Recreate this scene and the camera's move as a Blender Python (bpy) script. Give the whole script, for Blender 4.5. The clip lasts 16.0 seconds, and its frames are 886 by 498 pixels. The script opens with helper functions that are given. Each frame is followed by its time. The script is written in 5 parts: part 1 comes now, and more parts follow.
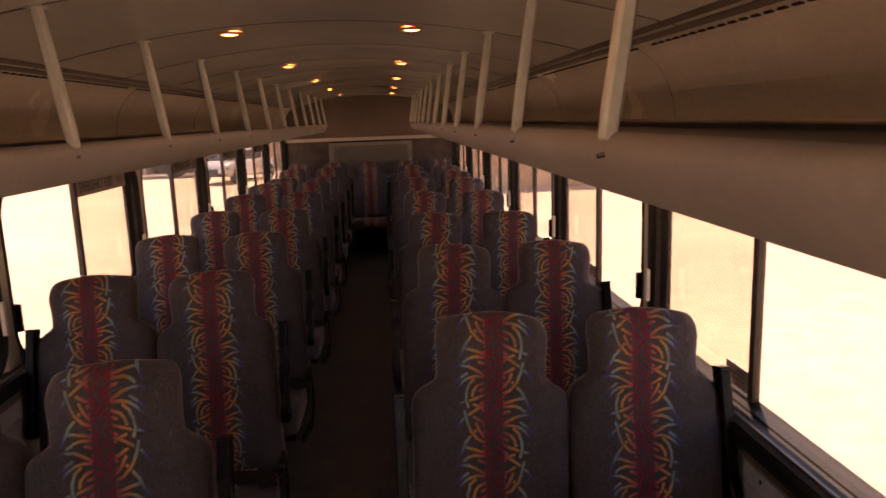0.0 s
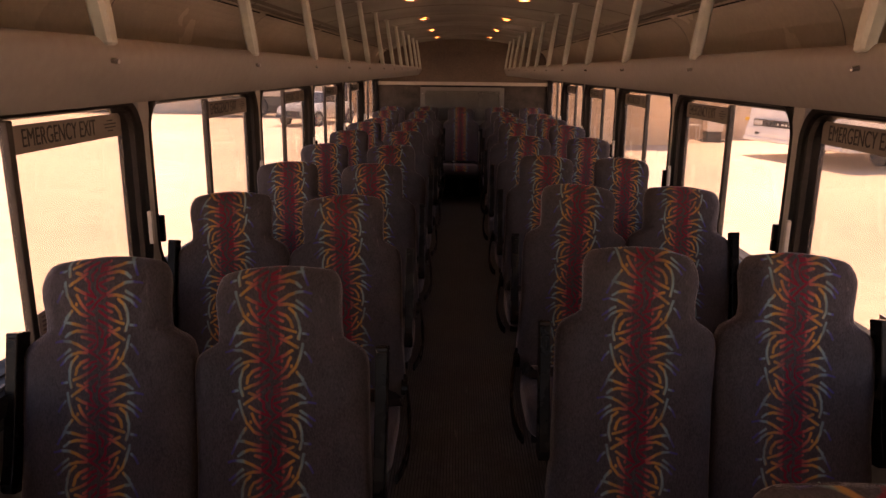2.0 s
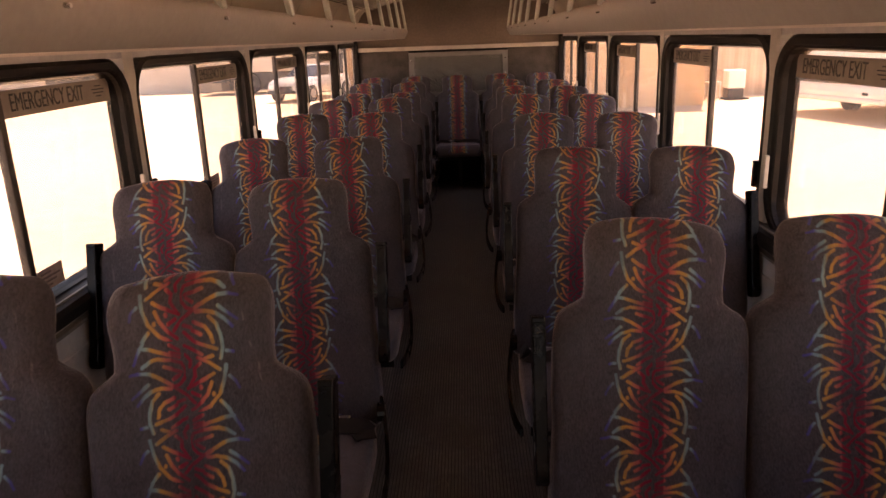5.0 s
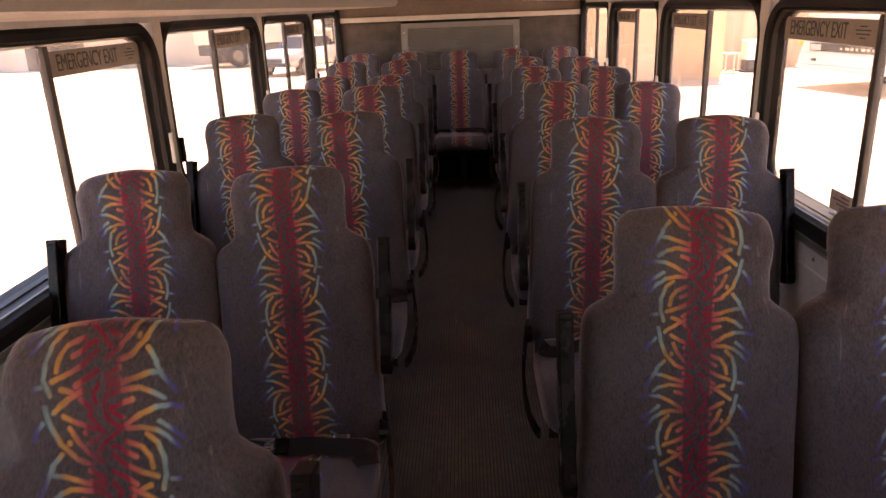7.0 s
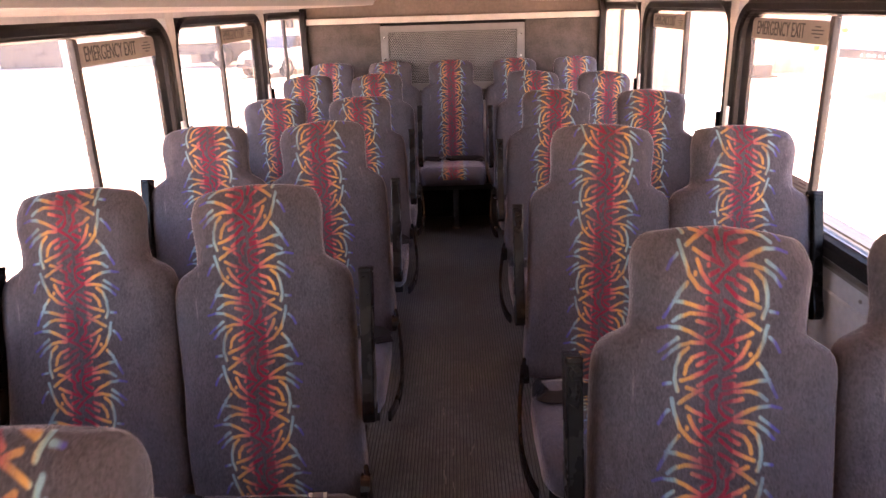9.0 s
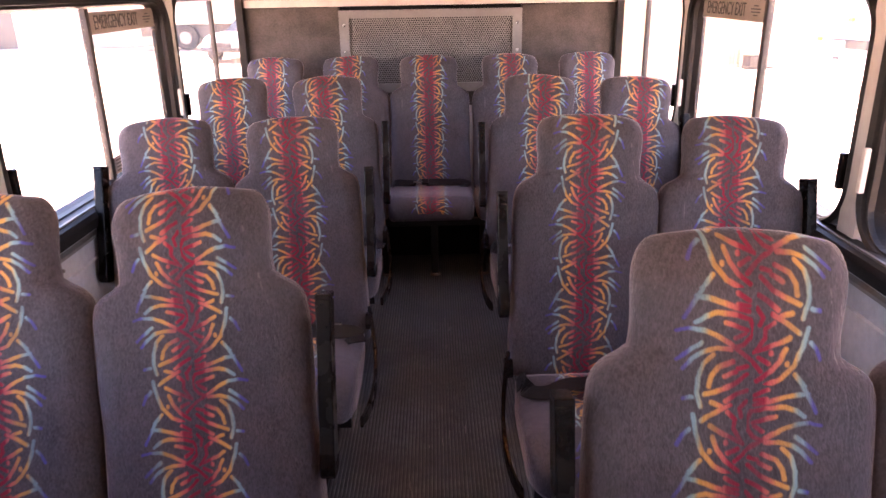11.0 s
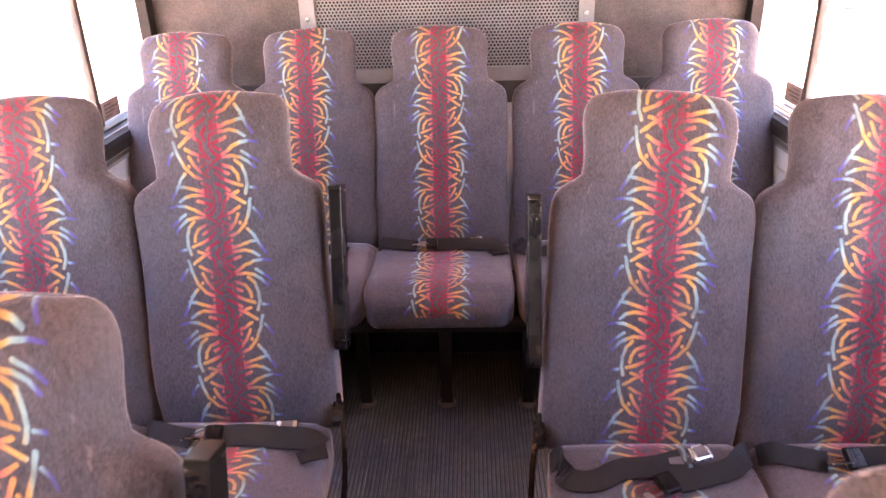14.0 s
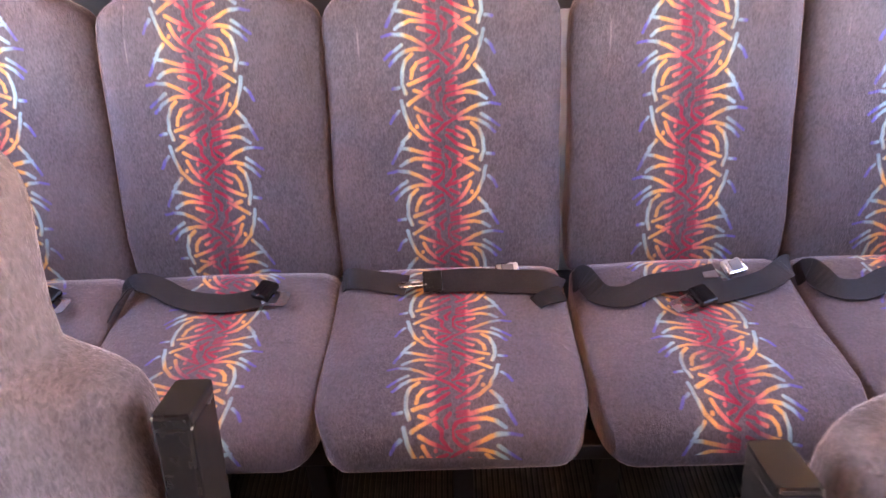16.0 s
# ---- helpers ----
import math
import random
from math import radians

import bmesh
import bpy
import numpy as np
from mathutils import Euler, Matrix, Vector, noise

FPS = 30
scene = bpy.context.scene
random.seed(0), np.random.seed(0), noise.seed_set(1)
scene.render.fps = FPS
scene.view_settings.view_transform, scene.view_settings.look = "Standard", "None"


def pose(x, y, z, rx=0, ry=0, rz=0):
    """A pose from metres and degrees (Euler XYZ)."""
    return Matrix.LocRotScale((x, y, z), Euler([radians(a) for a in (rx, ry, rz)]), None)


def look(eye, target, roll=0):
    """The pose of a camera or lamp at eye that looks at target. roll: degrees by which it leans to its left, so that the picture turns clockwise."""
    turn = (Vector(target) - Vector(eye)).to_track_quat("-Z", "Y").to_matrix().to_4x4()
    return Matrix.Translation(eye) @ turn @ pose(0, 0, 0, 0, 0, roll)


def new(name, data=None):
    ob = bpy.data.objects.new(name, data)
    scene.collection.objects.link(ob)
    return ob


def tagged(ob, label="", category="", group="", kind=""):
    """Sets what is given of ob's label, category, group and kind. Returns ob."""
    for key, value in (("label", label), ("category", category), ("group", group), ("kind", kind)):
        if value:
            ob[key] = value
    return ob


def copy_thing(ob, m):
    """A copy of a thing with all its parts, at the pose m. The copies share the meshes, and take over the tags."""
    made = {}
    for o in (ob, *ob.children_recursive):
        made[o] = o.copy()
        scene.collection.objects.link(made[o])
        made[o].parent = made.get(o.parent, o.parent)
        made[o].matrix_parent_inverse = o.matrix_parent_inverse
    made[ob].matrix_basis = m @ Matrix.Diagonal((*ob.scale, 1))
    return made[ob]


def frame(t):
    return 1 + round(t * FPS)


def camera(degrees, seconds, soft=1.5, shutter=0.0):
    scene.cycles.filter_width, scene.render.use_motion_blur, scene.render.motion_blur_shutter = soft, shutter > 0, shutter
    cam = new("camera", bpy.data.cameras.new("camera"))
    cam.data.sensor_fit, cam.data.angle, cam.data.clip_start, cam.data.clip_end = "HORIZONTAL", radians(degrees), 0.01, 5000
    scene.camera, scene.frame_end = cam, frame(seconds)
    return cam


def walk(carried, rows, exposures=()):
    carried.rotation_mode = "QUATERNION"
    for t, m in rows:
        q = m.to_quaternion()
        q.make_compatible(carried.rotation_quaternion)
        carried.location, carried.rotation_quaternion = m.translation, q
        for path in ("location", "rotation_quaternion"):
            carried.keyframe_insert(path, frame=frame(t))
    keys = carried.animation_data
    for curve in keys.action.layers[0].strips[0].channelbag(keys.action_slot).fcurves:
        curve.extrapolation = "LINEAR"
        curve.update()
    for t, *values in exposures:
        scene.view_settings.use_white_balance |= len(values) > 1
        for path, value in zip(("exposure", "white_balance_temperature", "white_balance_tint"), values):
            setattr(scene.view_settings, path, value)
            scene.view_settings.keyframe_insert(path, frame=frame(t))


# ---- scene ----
cam = camera(63.3, 16.0, shutter=0.2)
PATH = [
    (0, (0.219, -0.122, 1.765), (0.364, 1.841, 1.406), -2.0),
    (0.5, (0.144, -0.086, 1.733), (0.112, 1.87, 1.319), -1.7),
    (1, (0.077, -0.102, 1.691), (0.023, 1.854, 1.278), -1.2),
    (1.5, (0.009, -0.13, 1.669), (-0.03, 1.823, 1.241), 0.3),
    (2, (-0.031, -0.126, 1.69), (-0.072, 1.815, 1.208), 0.6),
    (2.5, (-0.025, -0.064, 1.68), (-0.037, 1.872, 1.176), -0.5),
    (3, (0.049, 0.151, 1.666), (-0.005, 2.079, 1.139), -1.3),
    (3.2, (0.076, 0.231, 1.667), (0.0, 2.154, 1.124), -1.7),
    (5.3, (0.055, 1.599, 1.629), (-0.011, 3.516, 1.064), -2.2),
    (5.5, (0.042, 1.727, 1.637), (-0.019, 3.647, 1.08), -2.3),
    (6, (0.044, 2.084, 1.621), (0.001, 4.005, 1.066), -2.7),
    (6.5, (0.057, 2.448, 1.61), (-0.023, 4.357, 1.019), -2.4),
    (7, (0.023, 2.786, 1.615), (-0.048, 4.68, 0.975), -2.3),
    (7.5, (0.032, 3.127, 1.616), (-0.022, 5.01, 0.945), -2.5),
    (8, (0.056, 3.474, 1.623), (-0.02, 5.36, 0.963), -2.3),
    (8.5, (0.022, 3.816, 1.628), (-0.044, 5.706, 0.976), -1.9),
    (9, (0.017, 4.153, 1.616), (-0.029, 6.046, 0.973), -1.8),
    (9.2, (0.025, 4.303, 1.614), (-0.025, 6.198, 0.975), -1.9),
    (11.3, (0.018, 5.624, 1.592), (0.068, 7.501, 0.905), -0.5),
    (11.5, (0.004, 5.743, 1.598), (0.087, 7.619, 0.911), -0.2),
    (12, (0.024, 6.029, 1.595), (0.111, 7.9, 0.892), -0.3),
    (12.5, (0.064, 6.346, 1.589), (0.024, 8.219, 0.888), -1.1),
    (13, (0.033, 6.672, 1.581), (-0.06, 8.534, 0.857), -1.7),
    (13.5, (0.059, 6.984, 1.568), (-0.017, 8.825, 0.791), -2.1),
    (14, (0.097, 7.31, 1.552), (0.014, 9.127, 0.721), -1.8),
    (14.5, (0.058, 7.655, 1.540), (-0.042, 9.456, 0.668), -2.9),
    (15, (0.088, 7.952, 1.521), (-0.036, 9.725, 0.603), -3.95),
    (15.5, (0.0925, 8.250, 1.482), (-0.022, 9.990, 0.500), -4.4),
    (16, (0.009, 8.495, 1.4235), (-0.039, 10.122, 0.262), -2.85),
]
EXPOSURE = [(0, 1.20, 10300, 42), (1.5, 1.12, 10100, 42), (3, 1.18, 9900, 41), (5.5, 2.15, 9500, 33), (7, 2.53, 8450, 31), (7.5, 3.10, 8150, 32), (8.5, 3.68, 7600, 35), (9, 3.78, 7400, 35), (11.5, 4.00, 7150, 38), (13, 4.68, 7250, 38), (14.5, 5.30, 7450, 39), (15, 5.34, 7500, 40), (15.5, 5.38, 7450, 39), (16, 5.64, 7550, 37)]
walk(cam, [(t, look(e, g, r)) for t, e, g, r in PATH], EXPOSURE)

# ---- world, sun, exposure ----
SUN_EL, SUN_AZ = radians(70), radians(20)
world = bpy.data.worlds.new("sky")
scene.world = world
world.use_nodes = True
wn = world.node_tree
sky = wn.nodes.new("ShaderNodeTexSky")
sky.sky_type = "NISHITA"
sky.sun_disc = False
sky.sun_elevation, sky.sun_rotation = SUN_EL, SUN_AZ
sky.dust_density, sky.ozone_density = 0.2, 3.0
wn.nodes["Background"].inputs[1].default_value = 0.15
wn.links.new(sky.outputs[0], wn.nodes["Background"].inputs[0])
sun_data = bpy.data.lights.new("sun", "SUN")
sun_data.energy, sun_data.angle, sun_data.color = 4.6, radians(0.5), (1.0, 0.95, 0.87)
sun = new("sun", sun_data)
sun.matrix_world = look((20 * math.sin(SUN_AZ) * math.cos(SUN_EL), 20 * math.cos(SUN_AZ) * math.cos(SUN_EL), 20 * math.sin(SUN_EL)), (0, 0, 0))


# ---- materials ----
def mat(name, color, rough=0.5, metal=0.0, grain=0.0, scale=40.0, bump=0.0, stain=0.0, stain_scale=2.0, spec=0.5, sheen=0.0):
    """Principled material with colour variation at two scales and a fine relief."""
    m = bpy.data.materials.new(name)
    m.use_nodes = True
    t = m.node_tree
    b = t.nodes["Principled BSDF"]
    b.inputs["Roughness"].default_value, b.inputs["Metallic"].default_value = rough, metal
    b.inputs["Specular IOR Level"].default_value = spec
    b.inputs["Sheen Weight"].default_value = sheen
    b.inputs["Sheen Roughness"].default_value = 0.4
    b.inputs["Base Color"].default_value = (*color, 1)
    tc = t.nodes.new("ShaderNodeTexCoord")
    if grain or stain:
        fine, wide = t.nodes.new("ShaderNodeTexNoise"), t.nodes.new("ShaderNodeTexNoise")
        fine.inputs["Scale"].default_value, wide.inputs["Scale"].default_value = scale, stain_scale
        fine.inputs["Detail"].default_value, wide.inputs["Detail"].default_value = 4, 5
        for n in (fine, wide):
            t.links.new(tc.outputs["Object"], n.inputs["Vector"])
        a = t.nodes.new("ShaderNodeMapRange")
        a.inputs[1].default_value, a.inputs[2].default_value = 0.3, 0.7
        a.inputs[3].default_value, a.inputs[4].default_value = 1 - grain, 1 + grain
        t.links.new(fine.outputs["Fac"], a.inputs[0])
        c = t.nodes.new("ShaderNodeMapRange")
        c.inputs[1].default_value, c.inputs[2].default_value = 0.35, 0.65
        c.inputs[3].default_value, c.inputs[4].default_value = 1 - stain, 1 + stain * 0.5
        t.links.new(wide.outputs["Fac"], c.inputs[0])
        p = t.nodes.new("ShaderNodeMath")
        p.operation = "MULTIPLY"
        t.links.new(a.outputs[0], p.inputs[0])
        t.links.new(c.outputs[0], p.inputs[1])
        v = t.nodes.new("ShaderNodeVectorMath")
        v.operation = "SCALE"
        v.inputs[0].default_value = color
        t.links.new(p.outputs[0], v.inputs["Scale"])
        t.links.new(v.outputs[0], b.inputs["Base Color"])
        r = t.nodes.new("ShaderNodeMapRange")
        r.inputs[3].default_value, r.inputs[4].default_value = max(0.02, rough - 0.12), min(1, rough + 0.12)
        t.links.new(wide.outputs["Fac"], r.inputs[0])
        t.links.new(r.outputs[0], b.inputs["Roughness"])
        if bump:
            bp = t.nodes.new("ShaderNodeBump")
            bp.inputs["Strength"].default_value, bp.inputs["Distance"].default_value = bump, 0.004
            t.links.new(fine.outputs["Fac"], bp.inputs["Height"])
            t.links.new(bp.outputs[0], b.inputs["Normal"])
    return m


def emitter(name, color, strength):
    m = bpy.data.materials.new(name)
    m.use_nodes = True
    b = m.node_tree.nodes["Principled BSDF"]
    b.inputs["Emission Color"].default_value = (*color, 1)
    b.inputs["Emission Strength"].default_value = strength
    b.inputs["Base Color"].default_value = (*color, 1)
    return m


def glass_material(name, tint, haziness):
    m = bpy.data.materials.new(name)
    m.use_nodes = True
    t = m.node_tree
    t.nodes.remove(t.nodes["Principled BSDF"])
    tr, gl, mx, fr = (t.nodes.new("ShaderNode" + k) for k in ("BsdfTransparent", "BsdfGlossy", "MixShader", "LayerWeight"))
    tr.inputs["Color"].default_value = (*tint, 1)
    gl.inputs["Roughness"].default_value = 0.03
    fr.inputs["Blend"].default_value = 0.5
    pw, ml = t.nodes.new("ShaderNodeMath"), t.nodes.new("ShaderNodeMath")
    pw.operation, ml.operation = "POWER", "MULTIPLY_ADD"
    pw.inputs[1].default_value = 5.0
    ml.inputs[1].default_value, ml.inputs[2].default_value = 0.5, 0.03
    t.links.new(fr.outputs["Facing"], pw.inputs[0])
    t.links.new(pw.outputs[0], ml.inputs[0])
    t.links.new(ml.outputs[0], mx.inputs[0])
    t.links.new(tr.outputs[0], mx.inputs[1])
    t.links.new(gl.outputs[0], mx.inputs[2])
    # a translucent film that adds the veiling haze of the sunlit yard
    haze, film, spots, level = (t.nodes.new("ShaderNode" + k) for k in ("BsdfTranslucent", "MixShader", "TexNoise", "MapRange"))
    haze.inputs["Color"].default_value = (0.95, 0.84, 0.76, 1)
    spots.inputs["Scale"].default_value, spots.inputs["Detail"].default_value = 2.5, 5
    level.inputs[1].default_value, level.inputs[2].default_value = 0.3, 0.7
    level.inputs[3].default_value, level.inputs[4].default_value = haziness * 0.7, haziness * 1.3
    t.links.new(spots.outputs["Fac"], level.inputs[0])
    t.links.new(level.outputs[0], film.inputs[0])
    t.links.new(mx.outputs[0], film.inputs[1])
    t.links.new(haze.outputs[0], film.inputs[2])
    t.links.new(film.outputs[0], t.nodes["Material Output"].inputs["Surface"])
    return m


# strokes of the woven stripe, one side: (distance from the middle, distance along) in millimetres
PERIOD = 0.277
LONG_STROKES = [
    ((82, 0), (100, 32), (105, 42)), ((68, 259), (84, 277)),
    ((90, 11), (72, 13), (52, 19), (30, 26), (10, 31)),
    ((88, 48), (74, 38), (57, 33), (27, 36), (7, 42), (0, 56), (2, 69), (12, 81), (24, 86)),
    ((114, 62), (96, 58), (74, 60), (55, 68), (29, 83), (0, 103)),
    ((102, 119), (87, 103), (72, 93), (52, 88), (31, 89)),
    ((57, 98), (71, 111), (78, 133), (79, 156), (73, 176)),
    ((83, 190), (77, 217), (66, 245), (46, 267), (24, 277)),
]
SHORT_STROKES = [
    ((43, 48), (9, 59)), ((111, 106), (94, 92), (77, 80)), ((61, 145), (58, 130), (48, 116), (26, 107)),
    ((99, 165), (86, 163)), ((67, 158), (44, 150), (24, 141), (5, 124)), ((35, 167), (17, 155), (3, 148)),
    ((56, 170), (41, 175)), ((70, 198), (49, 184), (27, 173)), ((105, 236), (98, 221), (88, 211)),
    ((56, 205), (39, 215), (3, 230)), ((51, 222), (42, 242), (29, 258), (10, 272)),
    ((54, 243), (54, 245)), ((29, 229), (29, 231)),
    ((30, 184), (18, 194), (19, 208), (6, 228)), ((0, 242), (15, 258)), ((28, 7), (10, 17)), ((28, 22), (10, 24)),
    ((6, 112), (19, 116)), ((22, 121), (38, 129)), ((2, 165), (12, 177), (9, 189)), ((11, 238), (26, 246)), ((12, 64), (25, 72)),
]


def fabric_material():
    """Grey-violet velour with a woven stripe of red, orange, turquoise and blue strokes."""
    m = bpy.data.materials.new("patterned_velour")
    m.use_nodes = True
    t = m.node_tree
    L, N = t.links.new, t.nodes.new
    b = t.nodes["Principled BSDF"]

    def math_node(op, a, c=None, d=None, clamp=False):
        n = N("ShaderNodeMath")
        n.operation, n.use_clamp = op, clamp
        for i, x in enumerate((a, c, d)):
            if x is None:
                continue
            if isinstance(x, (int, float)):
                n.inputs[i].default_value = x
            else:
                L(x, n.inputs[i])
        return n.outputs[0]

    uv = N("ShaderNodeUVMap")
    uv.uv_map = "UVMap"
    sep = N("ShaderNodeSeparateXYZ")
    L(uv.outputs[0], sep.inputs[0])
    tc = N("ShaderNodeTexCoord")
    wob = N("ShaderNodeTexNoise")
    wob.inputs["Scale"].default_value = 60
    L(tc.outputs["Object"], wob.inputs["Vector"])
    wobble = math_node("MULTIPLY_ADD", wob.outputs["Fac"], 0.004, -0.002)
    info = N("ShaderNodeObjectInfo")
    woven = N("ShaderNodeUVMap")
    woven.uv_map = "Stripe"
    laid = N("ShaderNodeSeparateXYZ")
    L(woven.outputs[0], laid.inputs[0])
    u = math_node("ADD", laid.outputs[0], wobble)
    v = math_node("ADD", laid.outputs[1], wobble)
    a = math_node("ABSOLUTE", u)
    right = math_node("GREATER_THAN", u, 0.0)
    vs = math_node("MULTIPLY_ADD", right, PERIOD / 2, v)
    vw = math_node("MODULO", math_node("ADD", vs, PERIOD * 20), PERIOD)
    comb = N("ShaderNodeCombineXYZ")
    L(a, comb.inputs[0])
    L(vw, comb.inputs[1])
    p = comb.outputs[0]
    best = None
    for stroke in LONG_STROKES + SHORT_STROKES:
        for (x0, y0), (x1, y1) in zip(stroke, stroke[1:]):
            ax, ay, bx, by = x0 / 1000, y0 / 1000, (x1 - x0) / 1000, (y1 - y0) / 1000
            q = bx * bx + by * by
            dot = N("ShaderNodeVectorMath")
            dot.operation = "DOT_PRODUCT"
            L(p, dot.inputs[0])
            dot.inputs[1].default_value = (bx / q, by / q, 0)
            h = math_node("SUBTRACT", dot.outputs["Value"], (ax * bx + ay * by) / q, clamp=True)
            ma = N("ShaderNodeVectorMath")
            ma.operation = "MULTIPLY_ADD"
            L(h, ma.inputs[0])
            ma.inputs[1].default_value = (-bx, -by, 0)
            L(p, ma.inputs[2])
            ds = N("ShaderNodeVectorMath")
            ds.operation = "DISTANCE"
            L(ma.outputs[0], ds.inputs[0])
            ds.inputs[1].default_value = (ax, ay, 0)
            d = ds.outputs["Value"]
            best = d if best is None else math_node("MINIMUM", best, d)
    # the strokes grow thin at the blue tips
    girth = N("ShaderNodeMapRange")
    girth.inputs[1].default_value, girth.inputs[2].default_value = 0.012, 0.032
    girth.inputs[3].default_value, girth.inputs[4].default_value = 0.0003, 0.0
    L(a, girth.inputs[0])
    tip = N("ShaderNodeMapRange")
    tip.inputs[1].default_value, tip.inputs[2].default_value = 0.078, 0.108
    tip.inputs[3].default_value, tip.inputs[4].default_value = 0.0, 0.0011
    L(a, tip.inputs[0])
    best = math_node("ADD", best, math_node("ADD", girth.outputs[0], tip.outputs[0]))
    mask = N("ShaderNodeMapRange")
    mask.interpolation_type = "SMOOTHSTEP"
    mask.inputs[1].default_value, mask.inputs[2].default_value = 0.0020, 0.0056
    mask.inputs[3].default_value, mask.inputs[4].default_value = 1.0, 0.0
    L(best, mask.inputs[0])
    ramp = N("ShaderNodeValToRGB")
    L(math_node("MULTIPLY", a, 8.5), ramp.inputs[0])
    e = ramp.color_ramp.elements
    e[0].position, e[0].color = 0.0, (0.230, 0.014, 0.035, 1)
    e[1].position, e[1].color = 0.21, (0.300, 0.022, 0.046, 1)
    for pos, col in ((0.25, (0.504, 0.108, 0.099)), (0.34, (0.594, 0.171, 0.108)), (0.42, (0.648, 0.297, 0.090)), (0.57, (0.630, 0.333, 0.090)),
                     (0.63, (0.324, 0.414, 0.324)), (0.68, (0.216, 0.378, 0.396)), (0.76, (0.198, 0.333, 0.396)), (0.83, (0.090, 0.090, 0.324)), (1.0, (0.072, 0.054, 0.252))):
        el = e.new(pos)
        el.color = (*col, 1)
    # velour ground: nap, wear and brushed patches
    fine, wide, nap = N("ShaderNodeTexNoise"), N("ShaderNodeTexNoise"), N("ShaderNodeTexNoise")
    fine.inputs["Scale"].default_value, wide.inputs["Scale"].default_value, nap.inputs["Scale"].default_value = 420, 5, 60
    wide.inputs["Detail"].default_value = 4
    mp = N("ShaderNodeMapping")
    mp.inputs["Scale"].default_value = (1.0, 1.0, 0.4)
    L(tc.outputs["Object"], mp.inputs["Vector"])
    for n in (fine, nap):
        L(mp.outputs[0], n.inputs["Vector"])
    L(tc.outputs["Object"], wide.inputs["Vector"])
    fleck = N("ShaderNodeTexNoise")
    fleck.inputs["Scale"].default_value, fleck.inputs["Detail"].default_value = 170, 3
    L(mp.outputs[0], fleck.inputs["Vector"])
    # tufts of the pile, brushed one way, and hand-wide patches where the nap lies flat
    pile = N("ShaderNodeTexNoise")
    pile.inputs["Scale"].default_value, pile.inputs["Detail"].default_value, pile.inputs["Distortion"].default_value = 260, 2, 0.6
    comb_way = N("ShaderNodeMapping")
    comb_way.inputs["Rotation"].default_value = (0.5, 0.25, 0.35)
    comb_way.inputs["Scale"].default_value = (1.0, 0.6, 0.45)
    L(tc.outputs["Object"], comb_way.inputs["Vector"])
    L(comb_way.outputs[0], pile.inputs["Vector"])
    tuft = N("ShaderNodeMapRange")
    tuft.inputs[1].default_value, tuft.inputs[2].default_value = 0.32, 0.68
    tuft.inputs[3].default_value, tuft.inputs[4].default_value = -0.20, 0.20
    L(pile.outputs["Fac"], tuft.inputs[0])
    val = math_node("MULTIPLY_ADD", fine.outputs["Fac"], 0.5, 0.34)
    val = math_node("MULTIPLY_ADD", fleck.outputs["Fac"], 0.38, val)
    val = math_node("MULTIPLY_ADD", nap.outputs["Fac"], 0.25, val)
    val = math_node("ADD", tuft.outputs[0], val)
    val = math_node("MULTIPLY_ADD", wide.outputs["Fac"], 0.7, math_node("SUBTRACT", val, 0.24))
    base = N("ShaderNodeVectorMath")
    base.operation = "SCALE"
    worn = N("ShaderNodeTexNoise")
    worn.inputs["Scale"].default_value, worn.inputs["Detail"].default_value = 2.6, 6
    L(tc.outputs["Object"], worn.inputs["Vector"])
    tone = N("ShaderNodeMix")
    tone.data_type = "RGBA"
    tone.inputs[6].default_value, tone.inputs[7].default_value = (0.079, 0.0700, 0.0765, 1), (0.087, 0.0750, 0.0790, 1)
    rg = N("ShaderNodeMapRange")
    rg.inputs[1].default_value, rg.inputs[2].default_value = 0.38, 0.66
    L(worn.outputs["Fac"], rg.inputs[0])
    L(rg.outputs[0], tone.inputs[0])
    L(tone.outputs[2], base.inputs[0])
    L(val, base.inputs["Scale"])
    mix = N("ShaderNodeMix")
    mix.data_type = "RGBA"
    # the stripe is rubbed thin in blotches
    rub = N("ShaderNodeTexNoise")
    rub.inputs["Scale"].default_value, rub.inputs["Detail"].default_value = 16, 5
    L(tc.outputs["Object"], rub.inputs["Vector"])
    fade = N("ShaderNodeMapRange")
    fade.inputs[1].default_value, fade.inputs[2].default_value = 0.36, 0.56
    fade.inputs[3].default_value, fade.inputs[4].default_value = 0.55, 1.0
    L(rub.outputs["Fac"], fade.inputs[0])
    cover = math_node("MULTIPLY", fade.outputs[0], math_node("MULTIPLY_ADD", fine.outputs["Fac"], 0.35, 0.74, clamp=True))
    L(math_node("MULTIPLY", mask.outputs[0], cover), mix.inputs[0])
    L(base.outputs[0], mix.inputs[6])
    L(ramp.outputs[0], mix.inputs[7])
    b.inputs["Roughness"].default_value = 0.95
    b.inputs["Specular IOR Level"].default_value = 0.15
    b.inputs["Sheen Weight"].default_value = 0.6
    b.inputs["Sheen Roughness"].default_value = 0.3
    b.inputs["Sheen Tint"].default_value = (0.74, 0.66, 0.68, 1)
    bp = N("ShaderNodeBump")
    bp.inputs["Strength"].default_value, bp.inputs["Distance"].default_value = 0.5, 0.002
    L(math_node("ADD", math_node("ADD", fine.outputs["Fac"], nap.outputs["Fac"]), math_node("ADD", fleck.outputs["Fac"], pile.outputs["Fac"])), bp.inputs["Height"])
